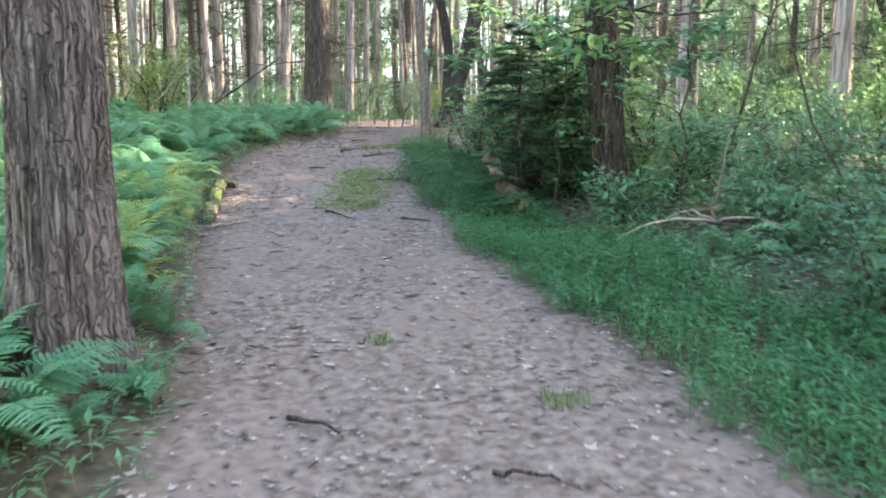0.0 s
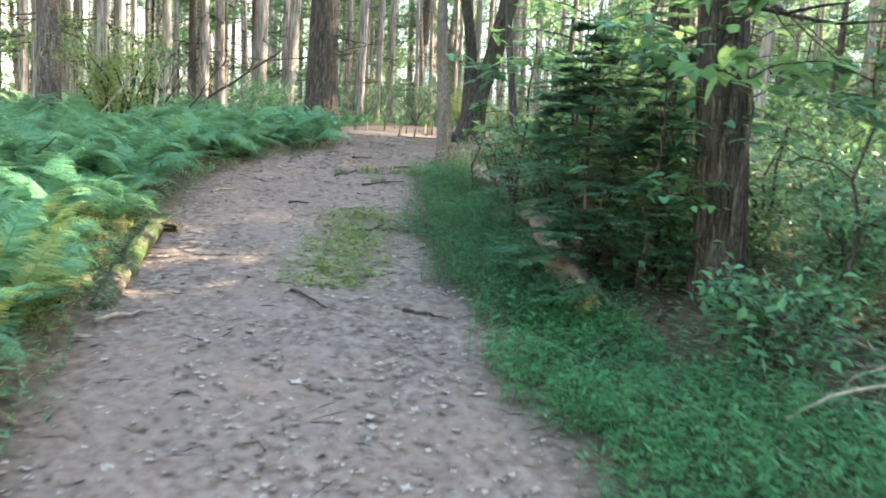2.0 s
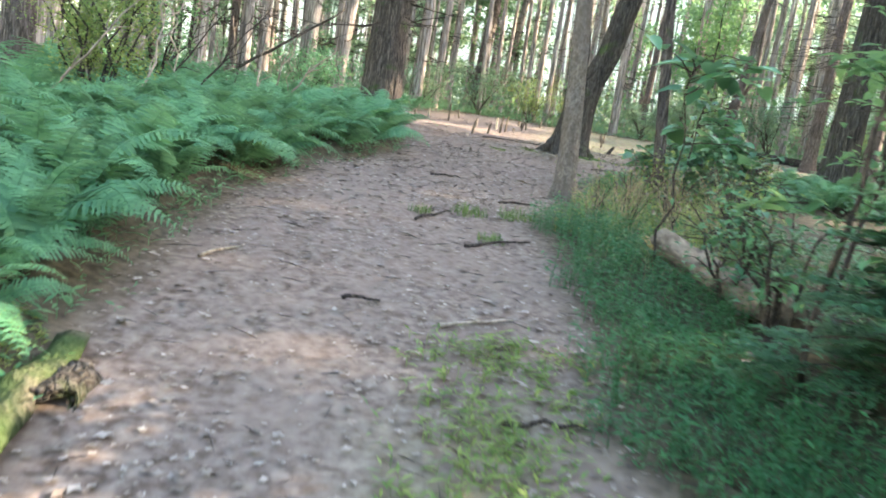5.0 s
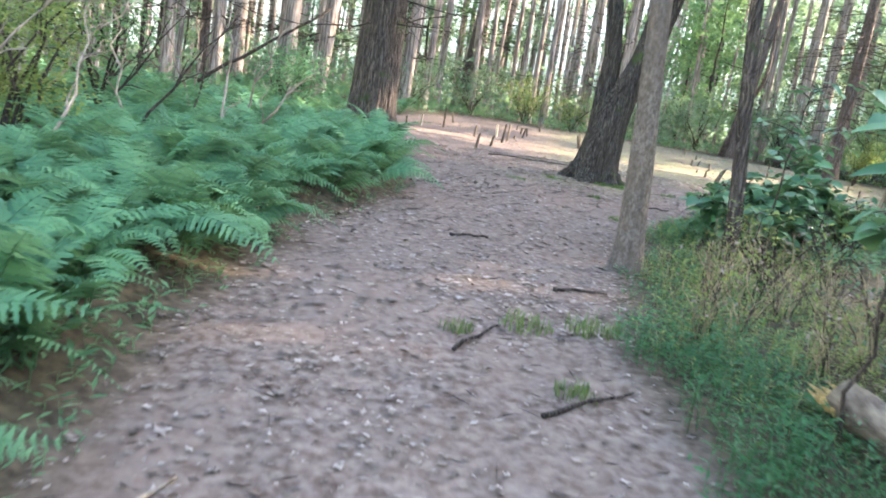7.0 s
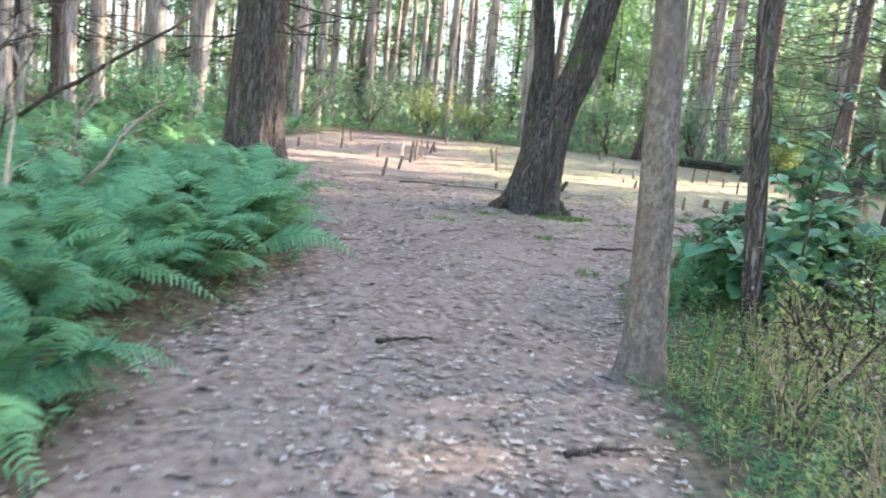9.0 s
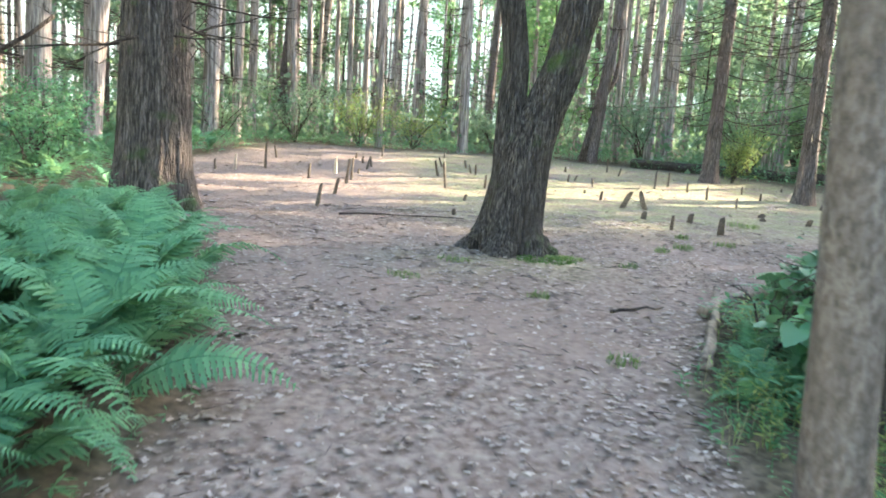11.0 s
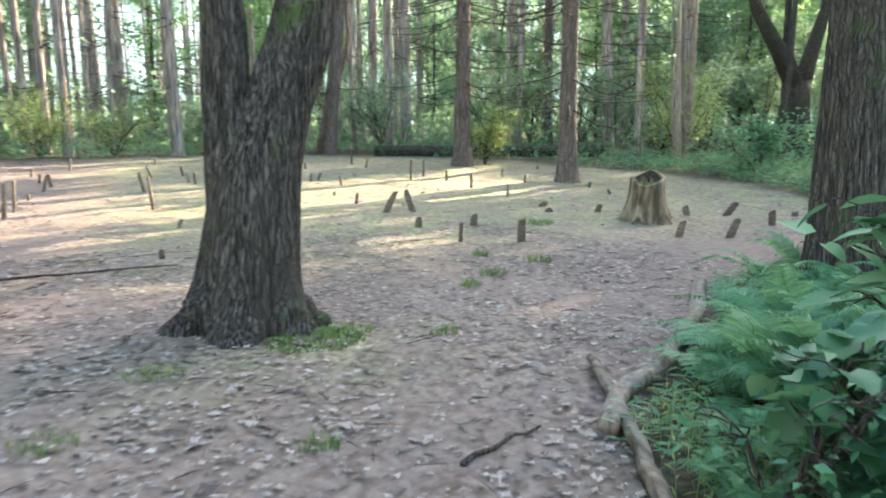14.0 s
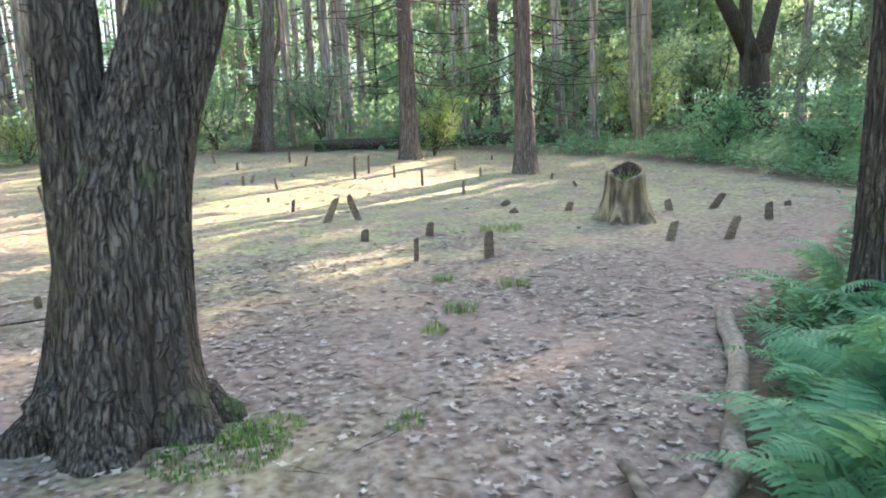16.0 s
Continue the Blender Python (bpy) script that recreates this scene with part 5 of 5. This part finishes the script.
for i, (x, y, h, s) in enumerate(((1.0, 8.4, 1.2, 0.5), (1.35, 9.4, 1.5, 0.6), (0.85, 9.5, 1.1, 0.45), (1.75, 8.9, 1.6, 0.6), (1.2, 10.6, 1.4, 0.6), (2.2, 8.5, 1.4, 0.6), (0.6, 10.8, 0.9, 0.4))):
    shrub(x, y, h, s, 380, 0.07, BROAD, "leafy shrub overhanging the broken log", 6, 80 + i)
for i, (x, y) in enumerate(((0.5, 11.4), (1.0, 12.9), (1.5, 14.3), (0.95, 15.1), (1.9, 16.1), (2.5, 17.2), (1.2, 17.5))):
    shrub(x, y, 0.65, 0.45, 200, 0.06, YELLOWISH if i % 2 else BROAD, "thin weedy shrub with sparse small leaves and bare twigs", 6, 40 + i)
for i, (x, y, h) in enumerate(((1.45, 17.2, 0.7), (1.8, 17.3, 0.78), (1.2, 16.85, 0.55), (2.05, 17.0, 0.75), (1.6, 16.85, 0.65), (1.25, 16.45, 0.5), (2.35, 17.5, 0.8))):
    shrub(x, y, h, 0.36, 230, 0.15, BROAD, "leafy plant with large blue-green leaves behind the ferns", 5, 60 + i, "broad_leaved_plant", 0.3, 0.35, width=0.85, shape=round_leaves)
# bushes behind the ferns and round the clearing; YELLOWISH carries their sunlight as colour
for i, (x, y, h, s, n, lf, mt) in enumerate(((-5.1, 14.5, 1.7, 0.6, 1500, 0.06, YELLOWISH), (-5.9, 15.6, 1.6, 0.7, 1000, 0.06, YELLOWISH), (-5.8, 17.6, 1.6, 0.9, 600, 0.08, YOUNG), (-7.4, 14.2, 1.5, 0.9, 600, 0.08, YELLOWISH),
                                             (9.9, 32.4, 1.3, 0.8, 900, 0.08, YELLOWISH), (14.9, 30.6, 2.4, 1.5, 1100, 0.11, YELLOWISH), (16.2, 32.6, 2.4, 1.4, 1000, 0.12, YOUNG), (12.0, 35.0, 2.6, 1.8, 1000, 0.13, YOUNG),
                                             (7.0, 38.8, 2.2, 1.6, 900, 0.13, YOUNG), (9.6, 37.4, 2.6, 1.8, 1000, 0.13, YOUNG), (5.0, 39.2, 1.8, 1.4, 800, 0.12, YOUNG), (2.2, 38.8, 1.5, 1.2, 700, 0.1, YELLOWISH),
                                             (0.4, 38.4, 1.7, 1.2, 800, 0.1, YELLOWISH), (-1.6, 38.6, 2.0, 1.4, 800, 0.11, YOUNG), (-3.8, 36.5, 1.6, 1.3, 700, 0.11, FERN), (-5.0, 33.5, 1.5, 1.2, 700, 0.11, FERN),
                                             (13.4, 27.0, 1.3, 1.3, 900, 0.12, FERN), (12.4, 24.3, 1.2, 1.2, 900, 0.12, FERN), (11.6, 22.2, 1.0, 1.1, 900, 0.11, FERN), (15.2, 25.4, 1.2, 1.4, 900, 0.13, FERN),
                                             (20.5, 27.0, 1.8, 1.5, 900, 0.13, FERN), (14.5, 22.5, 1.6, 1.4, 800, 0.13, FERN), (18.0, 33.5, 3.0, 1.8, 900, 0.14, YOUNG), (21.5, 31.5, 2.6, 1.8, 900, 0.14, FERN),
                                             (13.2, 38.0, 3.0, 2.0, 900, 0.15, YOUNG), (16.0, 36.0, 3.0, 2.0, 900, 0.15, YOUNG), (23, 34.5, 4.2, 2.2, 1500, 0.2, FERN), (26.5, 38, 5.0, 2.4, 1500, 0.22, FERN), (29.5, 34, 4.6, 2.4, 1500, 0.22, YOUNG), (26, 31, 4.0, 2.2, 1500, 0.2, FERN), (21.5, 39, 4.6, 2.3, 1500, 0.2, YOUNG), (32, 38.5, 5.2, 2.6, 1500, 0.22, FERN), (29, 29, 4.2, 2.2, 1500, 0.2, FERN), (18.5, 42, 4.6, 2.3, 1500, 0.2, FERN), (25, 43, 5.2, 2.6, 1500, 0.22, YOUNG), (-5.6, 26.0, 1.2, 1.0, 600, 0.1, FERN), (-6.6, 29.5, 1.4, 1.2, 700, 0.11, FERN),
                                             (8.0, 13.5, 2.2, 1.5, 800, 0.12, YELLOWISH), (10.5, 16.0, 2.4, 1.6, 800, 0.12, YELLOWISH), (6.2, 11.0, 1.8, 1.3, 700, 0.11, YOUNG), (7.6, 18.5, 1.8, 1.4, 700, 0.12, YOUNG))):
    # farthest bushes take the haze-paled leaf colour
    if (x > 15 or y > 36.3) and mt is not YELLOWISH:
        mt = HAZED_LEAF
    shrub(x, y, h, s, int(n * 2.8), lf * 0.85, mt, "bush at the wood's edge, coloured yellow-green for sunlight" if mt is YELLOWISH else "green bush at the wood's edge", 8, 100 + i, "bush", 0.7, 0.05)

# undergrowth far in the wood: nobody could count it
x, y = scatter(34000, (-45, 50), (8, 85), lambda x, y: ~((x > left_edge(y) - 2.5) & (x < right_edge(y) + 1.0) & (y < 38)) & (np.hypot(x, y - 12) > 9))
k = rng.uniform(0.1, 1.0, len(x)) ** 1.6 * np.clip(np.hypot(x, y - 18) * 0.05, 0.5, 2.6)
p = np.stack([x, y, land(x, y) + k], 1)
ob = new("far_undergrowth", mesh_of("far_undergrowth", *simple_leaves(p, rng.normal(0, 1, (len(x), 3)), rng.normal(0, 0.5, (len(x), 3)) + [0, 0, 1.0], rng.uniform(0.14, 0.34, len(x)), rng.uniform(0.1, 0.22, len(x))), CANOPY))
tagged(ob, "dense green undergrowth deep in the wood", "undergrowth", kind="stuff")

x, y = scatter(30000, (-14, 36), (39.5, 72), lambda x, y: np.sin(0.55 * x + 0.3 * y) * np.sin(0.4 * y - 0.2 * x) + rng.normal(0, 0.3, len(x)) > -0.25)
p = np.stack([x, y, land(x, y) + rng.uniform(0.05, 1.0, len(x)) ** 1.3 * (2.2 + 1.6 * np.sin(0.8 * x) * np.sin(0.5 * y))], 1)
ob = new("hazy_thicket", mesh_of("hazy_thicket", *simple_leaves(p, rng.normal(0, 1, (len(x), 3)), rng.normal(0, 0.5, (len(x), 3)) + [0, 0, 1.0], rng.uniform(0.14, 0.3, len(x)), rng.uniform(0.1, 0.2, len(x))), HAZED_LEAF))
tagged(ob, "leafy thicket behind the clearing, its green paled for haze", "undergrowth", kind="stuff")

# ---- leaf litter and twigs ----


def litter(n, xs, ys, size, keep, name, label):
    """Flat and curled fallen leaves with lobed outlines."""
    x, y = scatter(n, xs, ys, keep)
    m = len(x)
    az, ln = rng.uniform(0, 6.283, m), size * rng.uniform(0.4, 1.4, m)
    c = np.stack([x, y, land(x, y) + rng.uniform(0.004, 0.012, m)], 1)
    d = np.stack([np.cos(az), np.sin(az), rng.normal(0, 0.09, m)], 1)
    nrm = rng.normal(0, 0.13, (m, 3)) + [0, 0, 1.0]
    s = unit(np.cross(d, nrm))
    wd = rng.uniform(0.45, 0.95, m)
    ang = np.linspace(0, 2 * np.pi, 8, endpoint=False)
    ring = []
    for k, a in enumerate(ang):
        lobe = (1.0 if k % 2 == 0 else 0.55) * rng.uniform(0.75, 1.15, m) * ln * 0.5
        ring.append(c + d * (np.cos(a) * lobe)[:, None] + s * (np.sin(a) * lobe * wd)[:, None] + nrm * (rng.uniform(-0.06, 0.13, m) * ln * 0.5)[:, None])
    v = np.stack([c] + ring, 1).reshape(-1, 3)
    f = np.array([[0, k + 1, (k + 1) % 8 + 1] for k in range(8)])
    f = (f[None] + 9 * np.arange(m)[:, None, None]).reshape(-1, 3)
    return tagged(new(name, mesh_of(name, v, f, LITTER)), label, "leaf litter", kind="stuff")


cover = lambda x, y: (inside(x, y) > 0.25) & (rng.uniform(0, 1, len(x)) < 0.3 + 0.7 * (np.abs(np.sin(1.3 * x + 0.9 * y) * np.sin(0.7 * y - 1.1 * x))))
litter(26000, (-3.2, 2.0), (0.4, 13.0), 0.046, cover, "leaf_litter", "dry grey-brown dead leaves strewn over the path")
litter(1500, (-3.2, 2.0), (0.4, 13.0), 0.07, cover, "leaf_litter", "larger pale curled leaves lying on the path")
litter(52000, (-3.2, 4.5), (13.0, 24.0), 0.056, cover, "leaf_litter", "dry grey-brown dead leaves strewn over the clearing")
litter(2400, (-3.2, 4.5), (13.0, 22.0), 0.085, cover, "leaf_litter", "larger pale curled leaves lying in the clearing")
litter(8000, (-4, 12), (23.0, 37.0), 0.08, cover, "leaf_litter", "thin scatter of dead leaves over the mossy clearing")
litter(4500, (0.3, 6), (2, 13), 0.08, lambda x, y: x > right_edge(y) + 0.5, "leaf_litter", "dead leaves under the dark undergrowth")


def twig_scatter(n, xs, ys, keep):
    x, y = scatter(n, xs, ys, keep)
    m = len(x)
    az, ln = rng.uniform(0, 6.283, m), rng.uniform(0.05, 0.22, m)
    p = np.stack([x, y, land(x, y) + 0.012], 1)
    d = np.stack([np.cos(az), np.sin(az), rng.normal(0, 0.06, m)], 1)
    v, f = leaves(p, d, np.tile([0, 0, 1.0], (m, 1)), ln, 0.004, 1.0, 0.0)
    return tagged(new("twig_litter", mesh_of("twig_litter", v, f, BARK_TWIG)), "small dark twigs and needles among the dead leaves", "twigs", kind="stuff")


twig_scatter(2400, (-3.2, 4.5), (0.4, 24), lambda x, y: inside(x, y) > 0.3)


def brushwood(x, y, az, ln, up, label, seed, mat):
    """A dead branch with forks, lying half propped."""
    r = np.random.default_rng(seed)
    root = new("dead_branch")
    root.matrix_basis = place(x, y)
    tagged(root, label, "branch")
    d = np.array([math.cos(az), math.sin(az), up])
    main = curve_points((0, 0, 0.03), np.array([0, 0, 0.03]) + d * ln, 8, 0.05, 0.03, seed)
    part("limb", mesh_of("limb", *tube(main, np.linspace(0.016, 0.005, 8), 7, seed, 0.1), mat, True), root)
    for i in range(5):
        q = main[r.integers(2, 7)]
        part("twig", mesh_of("twig", *tube(curve_points(q, q + unit(d + r.normal(0, 0.7, 3)) * ln * 0.35, 5, 0.02, 0.015, i), np.linspace(0.008, 0.003, 5), 5, i, 0.1), mat, True), root)
    return root


brushwood(2.1, 6.75, 0.3, 1.0, 0.12, "pale dead branch lying in the undergrowth", 1, DEADWOOD)
brushwood(2.5, 6.2, 2.6, 1.0, 0.2, "pale forked dead branch lying in the undergrowth", 2, DEADWOOD)
brushwood(2.6, 6.9, 1.4, 0.7, 1.2, "dry upright dead branch in the undergrowth", 3, DEADWOOD)
brushwood(-3.75, 15.5, 1.9, 0.9, 1.6, "pale forked dead branch sticking up out of the ferns", 4, DEADWOOD)
log("leaning_dead_pole", "thin dark dead pole leaning against a trunk behind the ferns", on(-5.75, 20.6, 0.5), on(-3.95, 20.9, 1.9), 0.03, 0.018, BARK_TWIG, 33, sides=8, n=10, wobble=0.015, category="pole")
brushwood(-3.9, 16.3, 1.0, 1.2, 0.9, "pale dead twigs behind the ferns", 6, DEADWOOD)
brushwood(-4.4, 9.2, 0.6, 1.2, 0.3, "dark dead branch lying on the ferns", 7, BARK_TWIG)
log("broken_branch", "short dark broken snag leaning in the leaf mould", on(1.52, 23.96, -0.03), on(1.66, 23.98, 0.19), 0.045, 0.03, BARK_OAK, 34, sides=8, n=6, wobble=0.004, category="branch")
for i, (x, y, az) in enumerate(((-4.6, 15.4, 0.4), (-5.0, 16.4, 2.2), (-4.2, 17.2, 1.2), (-5.6, 17.0, 0.2), (-4.9, 18.2, 2.6), (-4.4, 13.9, 1.8), (-6.2, 18.4, 1.0), (-5.3, 15.0, 2.9), (-5.8, 16.0, 0.7), (-4.8, 17.6, 1.5), (-5.2, 19.0, 2.0), (-6.4, 17.2, 1.3), (-6.8, 16.3, 2.4), (-5.0, 13.2, 0.5))):
    brushwood(x, y, az, 0.9, 1.5, "bare dead twigs standing behind the ferns", 20 + i, DEADWOOD if i % 3 else BARK_TWIG)
sapling(1.15, 7.6, 1.9, 200, 0.1, "low sapling with broad leaves beside the broken log", BROAD, 11, (0.05, 0), 0.3, 0.6)
sapling(2.2, 7.0, 2.0, 220, 0.11, "low sapling with broad leaves in the undergrowth", BROAD, 12, (0.0, 0), 0.3, 0.7)
sapling(0.9, 9.0, 2.4, 260, 0.09, THIN, YOUNG, 13, (0.0, 0.05), 0.4, 0.8)
brushwood(1.2, 7.2, 0.6, 0.7, 0.1, "dead brown branch among fallen leaves", 31, BARK_TWIG)
brushwood(1.0, 7.5, 2.2, 0.6, 0.25, "pale dead branch beside the broken log", 32, DEADWOOD)


def dry_shrub(x, y, height, spread, label, seed):
    """A tangle of thin dead stalks fanning out from one foot, with a few withered and a few green leaves."""
    r = np.random.default_rng(seed + 700)
    root = new("dry_shrub")
    root.matrix_basis = place(x, y, 0.02)
    tagged(root, label, "shrub")
    tips = []
    for i in range(16):
        az, out = r.uniform(0, 6.283), spread * r.uniform(0.2, 1)
        pts = curve_points((r.normal(0, 0.03), r.normal(0, 0.03), 0), (math.cos(az) * out, math.sin(az) * out, height * r.uniform(0.5, 1.05)), 7, 0.04, 0.012, seed + i)
        pcs = [tube(pts, np.linspace(0.0045, 0.0016, 7), 4, i, cap=False)]
        for _ in range(4):
            q = pts[r.integers(2, 7)]
            tw = curve_points(q, q + unit(r.normal(0, 1, 3) + [0, 0, 0.5]) * 0.14 * r.uniform(0.5, 1.2), 3, 0.01, 0.005, i)
            pcs.append(tube(tw, [0.002, 0.0015, 0.001], 3, i, cap=False))
            tips.append(tw[-1])
        part("stalk", mesh_of("stalk", *join(*pcs), DRYSTALK if i % 3 else BARK_TWIG), root)
    tips = np.array(tips)
    for nm, mat, k, lf in (("withered_leaves", LITTER, 46, 0.04), ("green_leaves", YELLOWISH, 60, 0.035)):
        p = tips[r.integers(0, len(tips), k)] + r.normal(0, 0.02, (k, 3))
        part(nm, mesh_of(nm, *leaves(p, r.normal(0, 1, (k, 3)), r.normal(0, 0.4, (k, 3)) + [0, 0, 1.0], lf * r.uniform(0.6, 1.2, k), lf * 0.5), mat), root)
    return root


DRYSTALK = wood("straw_coloured_stalk", (0.24, 0.19, 0.12), (0.48, 0.4, 0.27))
DRYBUSH = "tangle of dry straw-coloured stalks beside the path"
for i, (x, y, h, sp) in enumerate(((-0.1, 13.3, 0.6, 0.3), (0.25, 13.6, 0.55, 0.3), (0.3, 14.4, 0.6, 0.3), (0.75, 14.2, 0.65, 0.35), (0.62, 15.3, 0.5, 0.3), (0.5, 12.9, 0.5, 0.3), (1.1, 15.7, 0.6, 0.3), (0.9, 13.3, 0.6, 0.35), (1.4, 14.9, 0.65, 0.35))):
    dry_shrub(x, y, h, sp, DRYBUSH, i)


def curled_bark(x, y):
    """A slab of rotten bark standing up from the bank's edge and curling over."""
    root = new("curled_bark")
    root.matrix_basis = place(x, y, 0.07)
    tagged(root, "dark curled slab of rotten bark at the bank's edge", "bark")
    for i, rad in enumerate((0.1, 0.075)):
        a = np.linspace(-0.3, 3.3, 16)
        w = np.linspace(0, 0.26, 8)
        A, W = np.meshgrid(a, w, indexing="ij")
        q = rad * (1 - 0.12 * A / 3.3) + np.random.default_rng(i).normal(0, 0.005, A.shape)
        outer = np.stack([q * np.cos(A) + 0.05 * W, -W * (1 - 0.25 * np.sin(3 * A)), q * np.sin(A) + 0.03], -1)
        inner = outer - np.stack([np.cos(A), 0 * A, np.sin(A)], -1) * 0.01
        k, j = np.meshgrid(np.arange(15), np.arange(7), indexing="ij")
        n0 = k * 8 + j
        f = np.stack([n0, n0 + 1, n0 + 9, n0 + 8], -1).reshape(-1, 4)
        rim = [(m, m + 1, m + 129, m + 128) for m in range(7)] + [(120 + m, 248 + m, 249 + m, 121 + m) for m in range(7)]
        rim += [(8 * m, 8 * m + 128, 8 * m + 136, 8 * m + 8) for m in range(15)] + [(8 * m + 7, 8 * m + 15, 8 * m + 143, 8 * m + 135) for m in range(15)]
        part("bark_slab", mesh_of("bark_slab", np.concatenate([outer.reshape(-1, 3), inner.reshape(-1, 3)]), np.concatenate([f, f[:, ::-1] + 128, np.array(rim)]), BARK_OAK, True), root)
    return root


curled_bark(-2.46, 9.25)


def arching_deadwood(x, y, hub):
    """A dead shrub: bare arms arching out from a raised knot, and one upright stick."""
    root = new("dead_shrub")
    root.matrix_basis = place(x, y)
    tagged(root, "pale dead shrub with bare arching branches over the grass", "shrub")
    part("stem", mesh_of("stem", *tube(curve_points((0, 0, -0.05), (0.02, 0, hub), 6, 0, 0.015, 1), np.linspace(0.02, 0.014, 6), 7, 1, 0.1), DEADWOOD, True), root)
    part("stem", mesh_of("stem", *tube(curve_points((0.02, 0, hub - 0.02), (0.1, 0.02, hub + 0.85), 9, 0, 0.018, 2), np.linspace(0.013, 0.004, 9), 7, 2, 0.1), DEADWOOD, True), root)
    for i, (az, ln, rise) in enumerate(((3.3, 0.8, 0.06), (3.75, 0.5, 0.02), (-0.35, 0.6, 0.07), (0.2, 0.4, 0.03), (2.7, 0.45, 0.1), (-0.8, 0.5, 0.0))):
        t = np.linspace(0, 1, 9)[:, None]
        pts = np.array([0.02, 0, hub - 0.02]) + t * np.array([math.cos(az) * ln, math.sin(az) * ln, 0]) + np.array([0, 0, 1.0]) * (rise * 4 * t * (1 - t) - 0.14 * ln * t * t)
        part("branch", mesh_of("branch", *tube(pts + np.random.default_rng(i).normal(0, 0.008, pts.shape), np.linspace(0.013, 0.004, 9), 6, i, 0.1), DEADWOOD if i % 2 == 0 else BARK_TWIG, True), root)


arching_deadwood(2.06, 5.75, 0.24)
vine = [on(3.32, 6.1, -0.03), on(3.3, 6.12, 0.35), (3.27, 6.2, 1.12), (3.06, 6.4, 1.6), (2.92, 6.5, 2.15), (2.84, 6.6, 2.6)]
ob = new("bare_sapling", mesh_of("bare_sapling", *tube(np.array(vine), np.linspace(0.013, 0.008, 6), 7, 3, 0.1), BARK_TWIG, True))
tagged(ob, "bare dark sapling stem arching up out of the undergrowth", "sapling")
